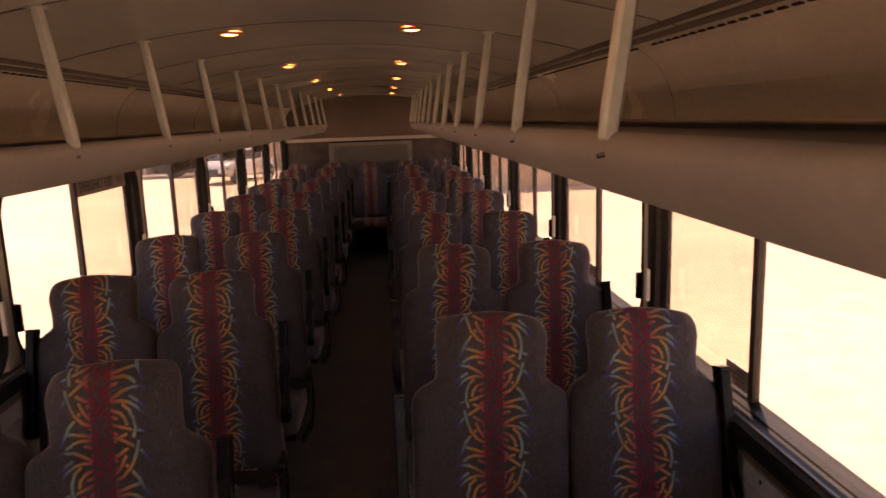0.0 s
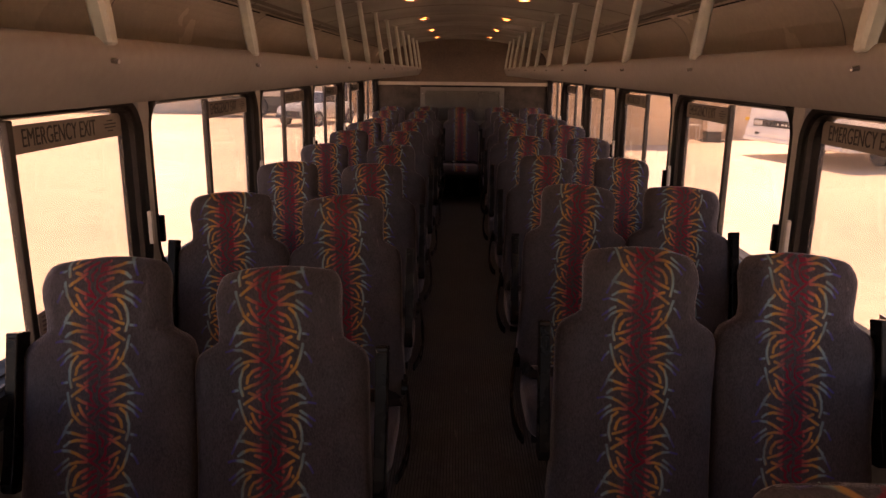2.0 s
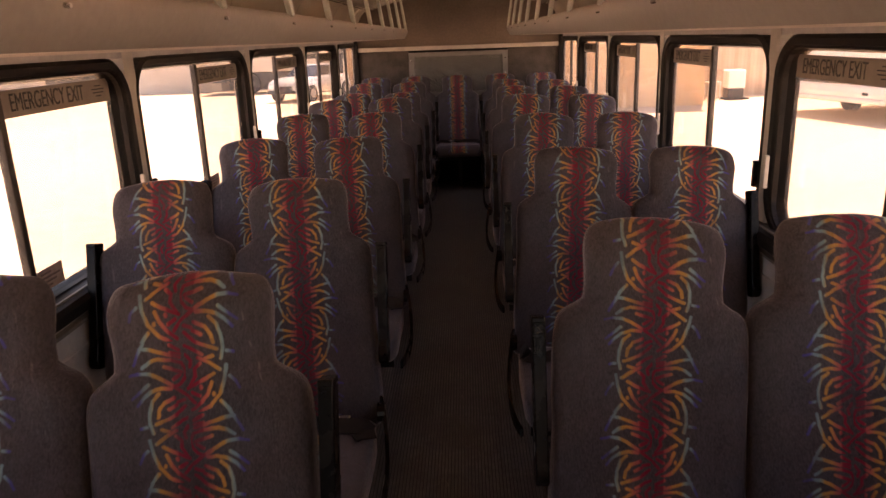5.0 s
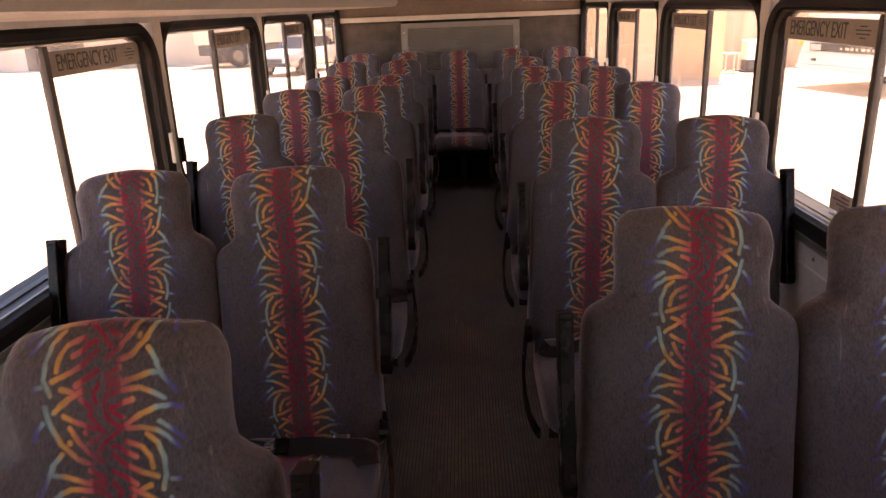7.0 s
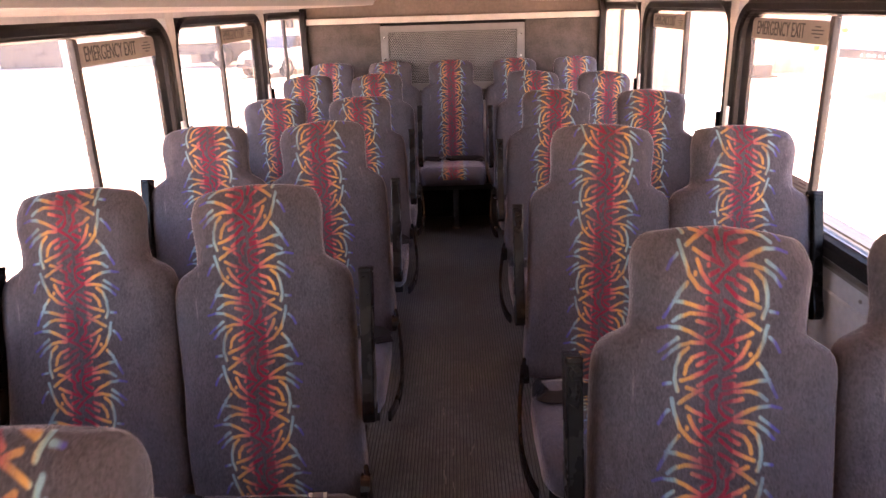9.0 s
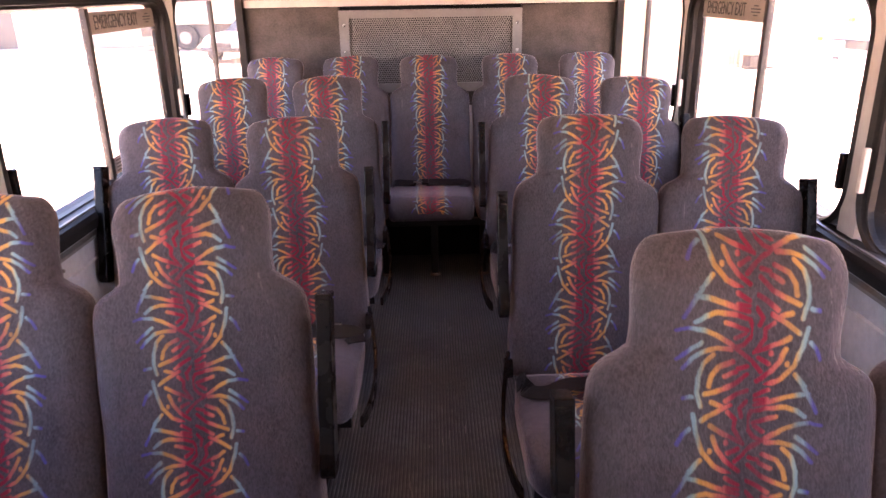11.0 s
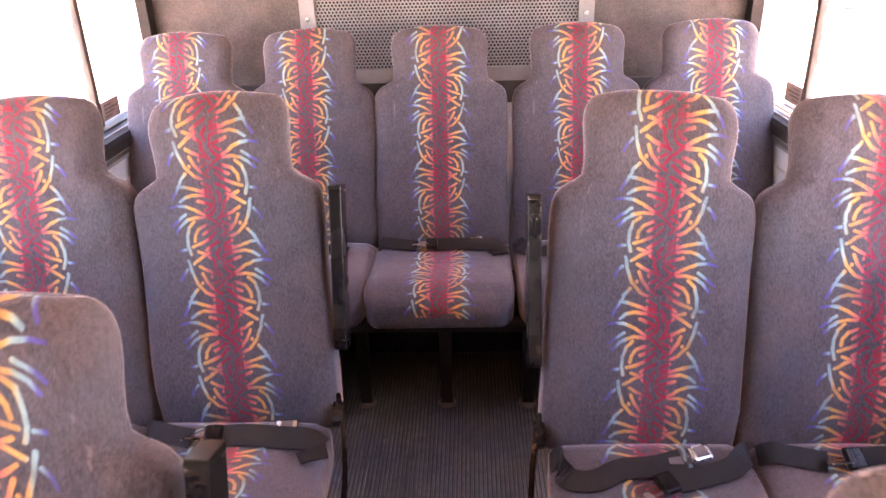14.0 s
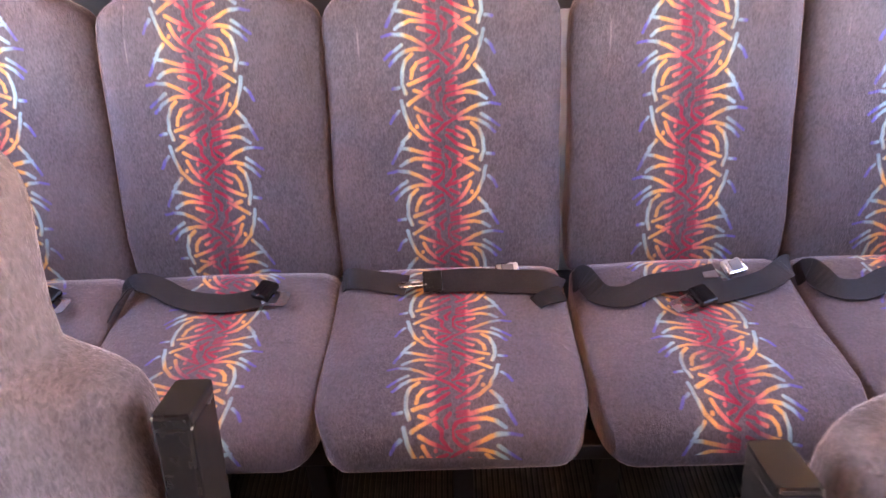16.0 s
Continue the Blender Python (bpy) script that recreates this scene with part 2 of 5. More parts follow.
    # a stitched seam from a corner of the head into the shoulder, on one side, its thread worn pale
    flip = math_node("MULTIPLY_ADD", math_node("GREATER_THAN", info.outputs["Random"], 0.5), 2.0, -1.0)
    run = math_node("MULTIPLY_ADD", math_node("MINIMUM", sep.outputs[1], 0.26), 0.22, 0.105)
    line = math_node("ABSOLUTE", math_node("SUBTRACT", math_node("MULTIPLY_ADD", wide.outputs["Fac"], 0.03, math_node("MULTIPLY", sep.outputs[0], flip)), math_node("ADD", run, 0.015)))
    stitch = N("ShaderNodeMapRange")
    stitch.interpolation_type = "SMOOTHSTEP"
    stitch.inputs[1].default_value, stitch.inputs[2].default_value = 0.0006, 0.0030
    stitch.inputs[3].default_value, stitch.inputs[4].default_value = 1.0, 0.0
    L(line, stitch.inputs[0])
    span = N("ShaderNodeMapRange")
    span.interpolation_type = "SMOOTHSTEP"
    span.inputs[1].default_value, span.inputs[2].default_value = 0.17, 0.11
    L(math_node("ABSOLUTE", math_node("SUBTRACT", sep.outputs[1], 0.20)), span.inputs[0])
    seam = math_node("MULTIPLY", stitch.outputs[0], span.outputs[0])
    thread = N("ShaderNodeMapRange")
    thread.inputs[1].default_value, thread.inputs[2].default_value = 0.52, 0.62
    thread.inputs[3].default_value, thread.inputs[4].default_value = 0.0, 0.30
    L(nap.outputs["Fac"], thread.inputs[0])
    sewn = N("ShaderNodeMix")
    sewn.data_type = "RGBA"
    sewn.inputs[7].default_value = (0.30, 0.27, 0.25, 1)
    L(math_node("MULTIPLY", seam, thread.outputs[0]), sewn.inputs[0])
    L(mix.outputs[2], sewn.inputs[6])
    L(sewn.outputs[2], b.inputs["Base Color"])
    # shallow creases where the cover has slackened
    crease, where = N("ShaderNodeTexNoise"), N("ShaderNodeTexNoise")
    crease.inputs["Scale"].default_value, crease.inputs["Detail"].default_value, crease.inputs["Distortion"].default_value = 7, 2, 1.2
    where.inputs["Scale"].default_value = 4.5
    slant = N("ShaderNodeMapping")
    slant.inputs["Rotation"].default_value = (0.3, 0.7, 0.2)
    slant.inputs["Scale"].default_value = (1.0, 1.0, 0.35)
    L(tc.outputs["Object"], slant.inputs["Vector"])
    L(slant.outputs[0], crease.inputs["Vector"])
    L(tc.outputs["Object"], where.inputs["Vector"])
    ridge = math_node("POWER", math_node("SUBTRACT", 1.0, math_node("ABSOLUTE", math_node("MULTIPLY_ADD", crease.outputs["Fac"], 2.0, -1.0))), 9.0)
    only = N("ShaderNodeMapRange")
    only.inputs[1].default_value, only.inputs[2].default_value = 0.5, 0.66
    L(where.outputs["Fac"], only.inputs[0])
    bp2 = N("ShaderNodeBump")
    bp2.inputs["Strength"].default_value, bp2.inputs["Distance"].default_value = 0.28, 0.005
    L(math_node("MULTIPLY_ADD", seam, -0.30, math_node("MULTIPLY", ridge, only.outputs[0])), bp2.inputs["Height"])
    L(bp.outputs[0], bp2.inputs["Normal"])
    L(bp2.outputs[0], b.inputs["Normal"])
    return m


M = {
    "fabric": fabric_material(),
    "black_plastic": mat("black_plastic", (0.0075, 0.0060, 0.0054), 0.26, spec=0.17, grain=0.2, scale=90, bump=0.12, stain=0.3, stain_scale=8),
    "cap": mat("armrest_cap", (0.0085, 0.0070, 0.0062), 0.20, spec=0.22, grain=0.2, scale=60, stain=0.3),
    "webbing": mat("belt_webbing", (0.0125, 0.0108, 0.0105), 0.5, spec=0.18, grain=0.3, scale=400, bump=0.3, stain=0.2, stain_scale=20),
    "chrome": mat("buckle_chrome", (0.50, 0.495, 0.485), 0.26, 1.0, grain=0.1, stain=0.2, stain_scale=30),
    "steel": mat("black_steel", (0.008, 0.008, 0.0085), 0.5, 0.0, spec=0.25, grain=0.3, scale=60, stain=0.4),
    "rubber": mat("window_rubber", (0.013, 0.0095, 0.008), 0.5, spec=0.25, grain=0.25, scale=70, bump=0.15, stain=0.5, stain_scale=6),
    "mullion": mat("dark_mullion", (0.038, 0.028, 0.023), 0.42, 0.0, spec=0.35, grain=0.2, stain=0.3, stain_scale=8),
    "pillar": mat("pillar_paint", (0.46, 0.43, 0.39), 0.45, grain=0.06, scale=30, stain=0.2, stain_scale=5, bump=0.05),
    "rack": mat("rack_vinyl", (0.34, 0.325, 0.295), 0.5, grain=0.05, scale=50, stain=0.10, stain_scale=1.5, bump=0.06),
    "rack_under": mat("rack_underside", (0.66, 0.60, 0.54), 0.38, grain=0.06, scale=30, stain=0.15, stain_scale=2),
    "back_panel": mat("curved_panel", (0.90, 0.83, 0.71), 0.24, grain=0.04, scale=40, stain=0.08, stain_scale=1.2, bump=0.04),
    "slot": mat("vent_slot", (0.015, 0.012, 0.01), 0.8),
    "bar": mat("bar_enamel", (0.70, 0.76, 0.69), 0.35, grain=0.05, scale=60, stain=0.12, stain_scale=9),
    "ceiling": mat("ceiling_laminate", (0.85, 0.86, 0.78), 0.12, grain=0.03, scale=20, stain=0.06, stain_scale=1.5, spec=0.5),
    "seam": mat("seam_strip", (0.72, 0.61, 0.47), 0.35, grain=0.1, stain=0.2),
    "rack_floor": mat("rack_floor_vinyl", (0.17, 0.145, 0.12), 0.45, grain=0.1, scale=60, stain=0.3, stain_scale=3),
    "alu": mat("dull_aluminium", (0.20, 0.175, 0.155), 0.5, 0.4, grain=0.08, scale=60, stain=0.25, stain_scale=7),
    "dark_trim": mat("dark_trim", (0.04, 0.033, 0.028), 0.5, grain=0.1, stain=0.2),
    "upper_rear": mat("rear_upper_panel", (0.16, 0.125, 0.10), 0.6, grain=0.12, scale=40, stain=0.2, bump=0.1),
    "carpet": mat("rear_carpet", (0.100, 0.085, 0.076), 0.95, grain=0.22, scale=160, bump=0.5, stain=0.22, stain_scale=9, spec=0.1),
    "white_strip": mat("white_trim", (0.60, 0.56, 0.51), 0.45, grain=0.05, stain=0.12, stain_scale=6),
    "mesh": mat("perforated_steel", (0.235, 0.222, 0.213), 0.42, 0.1, grain=0.06, scale=60, stain=0.15, stain_scale=5),
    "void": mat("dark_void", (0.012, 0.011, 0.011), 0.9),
    "lower_panel": mat("grey_laminate", (0.46, 0.455, 0.45), 0.5, grain=0.08, scale=40, stain=0.2, stain_scale=4),
    "floor": mat("ribbed_rubber", (0.028, 0.033, 0.034), 0.55, grain=0.3, scale=25, stain=0.5, stain_scale=3, bump=0.1),
    "rib": mat("worn_rib_tops", (0.072, 0.077, 0.077), 0.5, grain=0.35, scale=30, stain=0.5, stain_scale=4),
    "scuff": mat("pale_scuff", (0.16, 0.15, 0.145), 0.7, grain=0.4, scale=200, stain=0.4),
    "button": mat("label_grey", (0.10, 0.09, 0.088), 0.5, grain=0.1, stain=0.2, stain_scale=30),
    # Far darker than the floor rubber: the under-bench shade is in this colour.
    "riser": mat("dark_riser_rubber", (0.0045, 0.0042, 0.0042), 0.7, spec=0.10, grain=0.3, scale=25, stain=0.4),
    "lamp": emitter("warm_bulb", (1.0, 0.38, 0.13), 7.0),
    "lamp_ring": mat("brass_ring", (0.55, 0.30, 0.14), 0.3, 0.6, grain=0.1, stain=0.1),
    "sign": mat("sign_plate", (0.24, 0.205, 0.175), 0.5, grain=0.06, stain=0.15, stain_scale=8),
    "ink": mat("black_ink", (0.03, 0.028, 0.027), 0.6),
    "sticker": mat("sticker_pale", (0.42, 0.33, 0.31), 0.5, grain=0.2, stain=0.3),
    "sticker_white": mat("sticker_ink", (0.16, 0.11, 0.11), 0.5),
    "latch": mat("latch_plastic", (0.62, 0.58, 0.52), 0.4, grain=0.05, stain=0.15, stain_scale=20),
    "glass": glass_material("window_glass", (0.90, 0.89, 0.88), 0.022),
    "glass_tinted": glass_material("tinted_glass", (0.77, 0.73, 0.69), 0.032),
    "ground": mat("pale_concrete", (0.70, 0.535, 0.395), 0.9, grain=0.10, scale=3.0, stain=0.14, stain_scale=0.15, spec=0.2),
    # Tan base colour raised so walls facing away from the sun look sunlit.
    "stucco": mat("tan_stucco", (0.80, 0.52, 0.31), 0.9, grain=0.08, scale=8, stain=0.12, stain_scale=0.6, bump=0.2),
    "stucco_light": mat("pale_stucco", (0.55, 0.47, 0.39), 0.9, grain=0.08, scale=8, stain=0.12, stain_scale=0.6),
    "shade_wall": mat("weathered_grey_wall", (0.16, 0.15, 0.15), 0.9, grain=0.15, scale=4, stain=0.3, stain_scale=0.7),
    "fence": mat("ribbed_fence", (0.60, 0.46, 0.34), 0.7, grain=0.1, scale=6, stain=0.2, stain_scale=0.8),
    "car_white": mat("white_paint", (0.78, 0.77, 0.75), 0.25, grain=0.02, stain=0.05),
    "car_silver": mat("silver_paint", (0.55, 0.54, 0.52), 0.3, 0.3, grain=0.03, stain=0.08),
    "car_dark": mat("dark_paint", (0.03, 0.03, 0.035), 0.3, grain=0.05, stain=0.1),
    "tyre": mat("tyre_rubber", (0.02, 0.02, 0.02), 0.8, grain=0.2, stain=0.3),
    "dark_glass": mat("dark_vehicle_glass", (0.02, 0.022, 0.025), 0.08),
    "yellow": mat("yellow_paint", (0.75, 0.42, 0.04), 0.5, grain=0.05, stain=0.1),
}


# ---- mesh helpers ----
def part(name, bm, material, parent=None, label="", smooth=False):
    """Links a bmesh as one mesh object, under a thing or a part where one is given."""
    bmesh.ops.recalc_face_normals(bm, faces=bm.faces)
    me = bpy.data.meshes.new(name)
    bm.to_mesh(me)
    bm.free()
    for m in (material if isinstance(material, (list, tuple)) else [material]):
        me.materials.append(M[m])
    if smooth:
        me.shade_smooth()
    ob = new(name, me)
    if parent:
        ob.parent = parent
    if label:
        ob["label"] = label
    return ob


def structure(name, bm, material, label, category, smooth=False):
    return tagged(part(name, bm, material, None, "", smooth), label, category, kind="structure")


def box(bm, x0, x1, y0, y1, z0, z1, bevel=0.0, seg=2, m=None):
    r = bmesh.ops.create_cube(bm, size=1)
    vs = r["verts"]
    bmesh.ops.scale(bm, vec=(x1 - x0, y1 - y0, z1 - z0), verts=vs)
    bmesh.ops.translate(bm, vec=((x0 + x1) / 2, (y0 + y1) / 2, (z0 + z1) / 2), verts=vs)
    if bevel:
        es = list({e for v in vs for e in v.link_edges})
        r2 = bmesh.ops.bevel(bm, geom=es, offset=bevel, segments=seg, profile=0.5, affect="EDGES")
        vs = list({v for f in r2["faces"] for v in f.verts} | {v for v in vs if v.is_valid})
    if m is not None:
        bmesh.ops.transform(bm, matrix=m, verts=[v for v in vs if v.is_valid])
    return bm


def boxes(*args, bevel=0.0):
    bm = bmesh.new()
    for a in args:
        box(bm, *a, bevel=bevel)
    return bm


def loft(bm, rings, cap=True, closed=True):
    """Joins rings of points, each of the same count, to a skin."""
    vr = [[bm.verts.new(p) for p in r] for r in rings]
    n = len(rings[0])
    for r0, r1 in zip(vr, vr[1:]):
        for i in range(n if closed else n - 1):
            j = (i + 1) % n
            bm.faces.new((r0[i], r0[j], r1[j], r1[i]))
    if cap and closed:
        bm.faces.new(list(reversed(vr[0])))
        bm.faces.new(vr[-1])
    return vr


def prism(bm, pts, y0, y1):
    """A closed outline of (x, z), drawn out along y."""
    loft(bm, [[(x, y0, z) for x, z in pts], [(x, y1, z) for x, z in pts]])
    return bm


def cyl(bm, p0, p1, r0, r1=None, n=12):
    p0, p1 = Vector(p0), Vector(p1)
    r1 = r0 if r1 is None else r1
    d = (p1 - p0).normalized()
    a = d.orthogonal().normalized()
    c = d.cross(a)
    loft(bm, [[p + (a * math.cos(2 * math.pi * i / n) + c * math.sin(2 * math.pi * i / n)) * r for i in range(n)] for p, r in ((p0, r0), (p1, r1))])
    return bm


def rounded_rect(y0, y1, z0, z1, r, n=6):
    out = []
    for cy, cz, a0 in ((y1 - r, z1 - r, 0), (y0 + r, z1 - r, 90), (y0 + r, z0 + r, 180), (y1 - r, z0 + r, 270)):
        for i in range(n + 1):
            a = radians(a0 + 90 * i / n)
            out.append((cy + r * math.cos(a), cz + r * math.sin(a)))
    return out


# ---- the bus shell ----
HALF = 1.21          # half of the inner width below the windows
Y_FRONT, Y_REAR = -2.6, 10.38
POSTS = [-2.165, -0.56, 1.045, 2.65, 4.26, 5.87, 7.48, 9.09, 10.70]
Y_END = 10.82        # the body goes on a little behind the rear bulkhead
SILL, HEAD = 0.87, 1.60

structure("floor", boxes((-1.25, 1.25, Y_FRONT - 0.1, Y_END, -0.06, 0.0)), "floor", "dark grey ribbed rubber flooring along the bus aisle", "floor")

for side, word in ((-1, "left"), (1, "right")):
    bm = bmesh.new()

    def sx(a, b):
        return (min(side * a, side * b), max(side * a, side * b))
    box(bm, *sx(HALF, HALF + 0.12), Y_FRONT, Y_END, 0.0, SILL - 0.012)
    box(bm, *sx(HALF + 0.036, HALF + 0.12), Y_FRONT, Y_END, HEAD - 0.004, 2.2)
    wall = structure("wall_" + word, bm, "lower_panel", "grey laminate bus side wall below the windows", "wall")
    bm = bmesh.new()
    # window ledge: a dark rounded sill
    prism(bm, [(side * x, z) for x, z in ((1.186, 0.815), (1.182, 0.850), (1.190, 0.868), (1.205, 0.874), (1.258, 0.874), (1.258, 0.859), (HALF + 0.002, 0.859), (HALF - 0.001, 0.85), (HALF - 0.001, 0.815))], Y_FRONT, Y_REAR)
    structure("trim_sill_" + word, bm, "rubber", "black plastic window sill rail along the bus wall", "window sill")
    bm = bmesh.new()
    # worn metal track on the sill and a bead on the panel below it
    prism(bm, [(side * x, z) for x, z in ((1.207, 0.874), (1.208, 0.880), (1.217, 0.880), (1.218, 0.874))], Y_FRONT, Y_REAR)
    prism(bm, [(side * x, z) for x, z in ((1.211, 0.772), (1.196, 0.778), (1.194, 0.790), (1.211, 0.797))], Y_FRONT, Y_REAR)
    for k in range(26):
        y = Y_FRONT + 0.25 + 0.5 * k
        cyl(bm, (side * 1.212, y, 0.74), (side * 1.206, y, 0.74), 0.008, 0.006, 8)
    structure("trim_track_" + word, bm, "alu", "dull metal track, bead and screws along the window sill", "trim")
    bm = bmesh.new()
    prism(bm, [(side * x, z) for x, z in ((1.2105, 0.40), (1.203, 0.405), (1.203, 0.700), (1.2105, 0.705))], Y_FRONT, Y_REAR)
    structure("trim_kick_" + word, bm, "lower_panel", "raised grey laminate panel low on the wall", "panel")
    bm = bmesh.new()
    for y in POSTS:
        prism_pts = [(side * x, z) for x, z in ((1.244, SILL - 0.01), (1.244, 1.62), (1.33, 1.62), (1.33, SILL - 0.01))]
        prism(bm, prism_pts, y - 0.045, y + 0.045)
    structure("trim_pillars_" + word, bm, "pillar", "pale grey painted pillars between the bus windows", "window pillar")
    bm = boxes((*sx(1.21, 1.228), Y_FRONT, Y_REAR, 0.30, 0.305), (*sx(1.19, 1.21), Y_FRONT, Y_REAR, 0.0, 0.09))
    structure("baseboard_" + word, bm, "floor", "dark rubber cove at the foot of the wall", "baseboard")


bm = boxes((-1.33, -1.25, Y_FRONT - 0.1, Y_END, -0.68, 0.0), (1.25, 1.33, Y_FRONT - 0.1, Y_END, -0.68, 0.0), (-1.25, 1.25, Y_FRONT - 0.1, Y_FRONT - 0.02, -0.68, -0.06), (-1.25, 1.25, Y_END - 0.08, Y_END, -0.68, -0.06))
structure("wall_skirt", bm, "lower_panel", "plain grey lower body of the bus down to the ground", "wall")


def window(index, side, y0, y1, sign):
    """A fixed bus window: rubber gasket with round corners, two panes, a mullion, latches."""
    root = tagged(new("window_%d" % index), "sliding bus window in a black rubber gasket", "window", kind="structure")
    s = side
    o, crest = rounded_rect(y0 + 0.022, y1 - 0.022, SILL - 0.02, HEAD + 0.002, 0.165, 8), rounded_rect(y0 + 0.036, y1 - 0.036, SILL - 0.006, HEAD - 0.014, 0.150, 8)
    lip, i = rounded_rect(y0 + 0.052, y1 - 0.052, SILL + 0.004, HEAD - 0.036, 0.130, 8), rounded_rect(y0 + 0.090, y1 - 0.090, SILL + 0.015, HEAD - 0.060, 0.090, 8)
    bm = bmesh.new()
    loft(bm, [[(s * 1.312, *p) for p in o], [(s * 1.248, *p) for p in o], [(s * 1.236, *p) for p in crest], [(s * 1.244, *p) for p in lip], [(s * 1.312, *p) for p in i], [(s * 1.312, *p) for p in o]], cap=False)
    part("window_frame", bm, "rubber", root, smooth=False)
    # ridge on the slope of the gasket
    g0, g1 = rounded_rect(y0 + 0.062, y1 - 0.062, SILL + 0.006, HEAD - 0.043, 0.118, 8), rounded_rect(y0 + 0.070, y1 - 0.070, SILL + 0.010, HEAD - 0.049, 0.108, 8)
    bm = bmesh.new()
    loft(bm, [[(s * 1.268, *p) for p in g0], [(s * 1.252, *p) for p in g0], [(s * 1.256, *p) for p in g1], [(s * 1.282, *p) for p in g1], [(s * 1.268, *p) for p in g0]], cap=False)
    part("gasket_bead", bm, "rubber", root)
    ym = (y0 + y1) / 2 + 0.02
    xs = sorted((s * 1.282, s * 1.310))
    part("mullion", boxes((*xs, ym - 0.014, ym + 0.014, SILL + 0.013, HEAD - 0.058), bevel=0.004), "mullion", root)
    xa = sorted((s * 1.298, s * 1.303))
    for a, b, tint, word in ((y0 + 0.085, ym - 0.015, "glass", ""), (ym + 0.015, y1 - 0.085, "glass_tinted", "tinted sliding pane")):
        pane = part("pane", boxes((*xa, a, b, SILL + 0.005, HEAD - 0.035)), tint, root, word)
        pane.visible_shadow = False
    xl = sorted((s * 1.218, s * 1.236))
    part("latch", boxes((*xl, y1 - 0.072, y1 - 0.054, 1.020, 1.150), bevel=0.004), "latch", root, "cream plastic latch")
    xk = sorted((s * 1.224, s * 1.250))
    part("catch", boxes((*xk, y0 + 0.046, y0 + 0.070, 1.00, 1.11), bevel=0.006), "black_plastic", root)
    return root, ym


def text_part(name, words, size, m, material, parent, stretch=1.0):
    """Letters as flat meshes, laid at the pose m."""
    cu = bpy.data.curves.new(name, "FONT")
    cu.body, cu.size, cu.align_x, cu.align_y, cu.extrude = words, size, "CENTER", "CENTER", 0.0006
    tmp = bpy.data.objects.new(name, cu)
    me = bpy.data.meshes.new_from_object(tmp)
    bpy.data.objects.remove(tmp)
    me.transform(m @ Matrix.Diagonal((stretch, 1, 1, 1)))
    me.materials.append(M[material])
    ob = new(name, me)
    ob.parent = parent
    return ob


index = 0
for side in (-1, 1):
    for y0, y1 in zip(POSTS, POSTS[1:]):
        index += 1
        root, ym = window(index, side, y0, y1, True)
        if y1 < 9.5 and y0 > 0.5:
            a, b = ym + 0.02, y1 - 0.10
            sign = tagged(new("exit_sign"), "dull emergency exit plate on the upper window pane", "sign", group="exit signs")
            xs = sorted((side * 1.290, side * 1.2955))
            part("plate", boxes((*xs, a, b, 1.444, 1.526), bevel=0.001), "sign", sign)
            # read from inside the bus
            face = Matrix.Translation((side * 1.2892, 0, 0)) @ Matrix(((0, 0, -side, 0), (-side * 1.0, 0, 0, 0), (0, 1, 0, 0), (0, 0, 0, 1)))
            front = a + (b - a) * 0.385 if side < 0 else a + (b - a) * 0.60
            tm = Matrix.Translation((0, front, 1.485)) @ face
            text_part("lettering", "EMERGENCY EXIT", 0.077, tm, "ink", sign, 0.70)
            small = a + (b - a) * 0.87 if side < 0 else a + (b - a) * 0.13
            bm = bmesh.new()
            for k in range(4):
                w = (0.018, 0.040, 0.044, 0.020)[k]
                xs = sorted((side * 1.2885, side * 1.2901))
                box(bm, *xs, small - w, small + w, 1.466 + 0.012 * k, 1.470 + 0.012 * k)
            part("small_print", bm, "ink", sign)
        if y0 > 0.5:
            st = tagged(new("window_sticker"), "small pale printed sticker on the window pane", "sticker", group="window stickers")
            xs = sorted((side * 1.291, side * 1.2955))
            part("backing", boxes((*xs, ym + 0.03, ym + 0.17, 0.895, 0.965)), "sticker", st)
            bm = bmesh.new()
            xs = sorted((side * 1.2895, side * 1.2911))
            for k in range(4):
                box(bm, *xs, ym + 0.045, ym + 0.10 + 0.05 * ((k * 7) % 3) / 2, 0.905 + 0.014 * k, 0.911 + 0.014 * k)
            part("print_lines", bm, "sticker_white", st)

# ceiling: shallow crown, real thickness
def crown(x):
    return 2.12 - 0.14 * x * x


bm = bmesh.new()
cols = [-1.0 + 2.0 * i / 24 for i in range(25)]
prism(bm, [(x, crown(x)) for x in cols] + [(x, crown(x) + 0.05) for x in reversed(cols)], Y_FRONT, Y_END)
joints = bmesh.new()
for k in range(-4, 13):
    y = 0.985 + 0.79 * k
    if Y_FRONT < y < 10.3:
        prism(bm, [(x, crown(x) - 0.0012) for x in cols] + [(x, crown(x) + 0.002) for x in reversed(cols)], y + 0.004, y + 0.022)
        prism(joints, [(x, crown(x) - 0.0018) for x in cols] + [(x, crown(x) + 0.002) for x in reversed(cols)], y - 0.003, y + 0.003)
structure("ceiling", bm, "ceiling", "glossy off-white laminate bus ceiling with cross seams", "ceiling")
structure("trim_ceiling_joints", joints, "rack_floor", "thin dark joints across the ceiling sheets", "trim")
structure("ceiling_roof", boxes((-1.36, 1.36, Y_FRONT - 0.1, Y_END + 0.02, 2.20, 2.26)), "lower_panel", "outer roof skin over the bus", "roof")

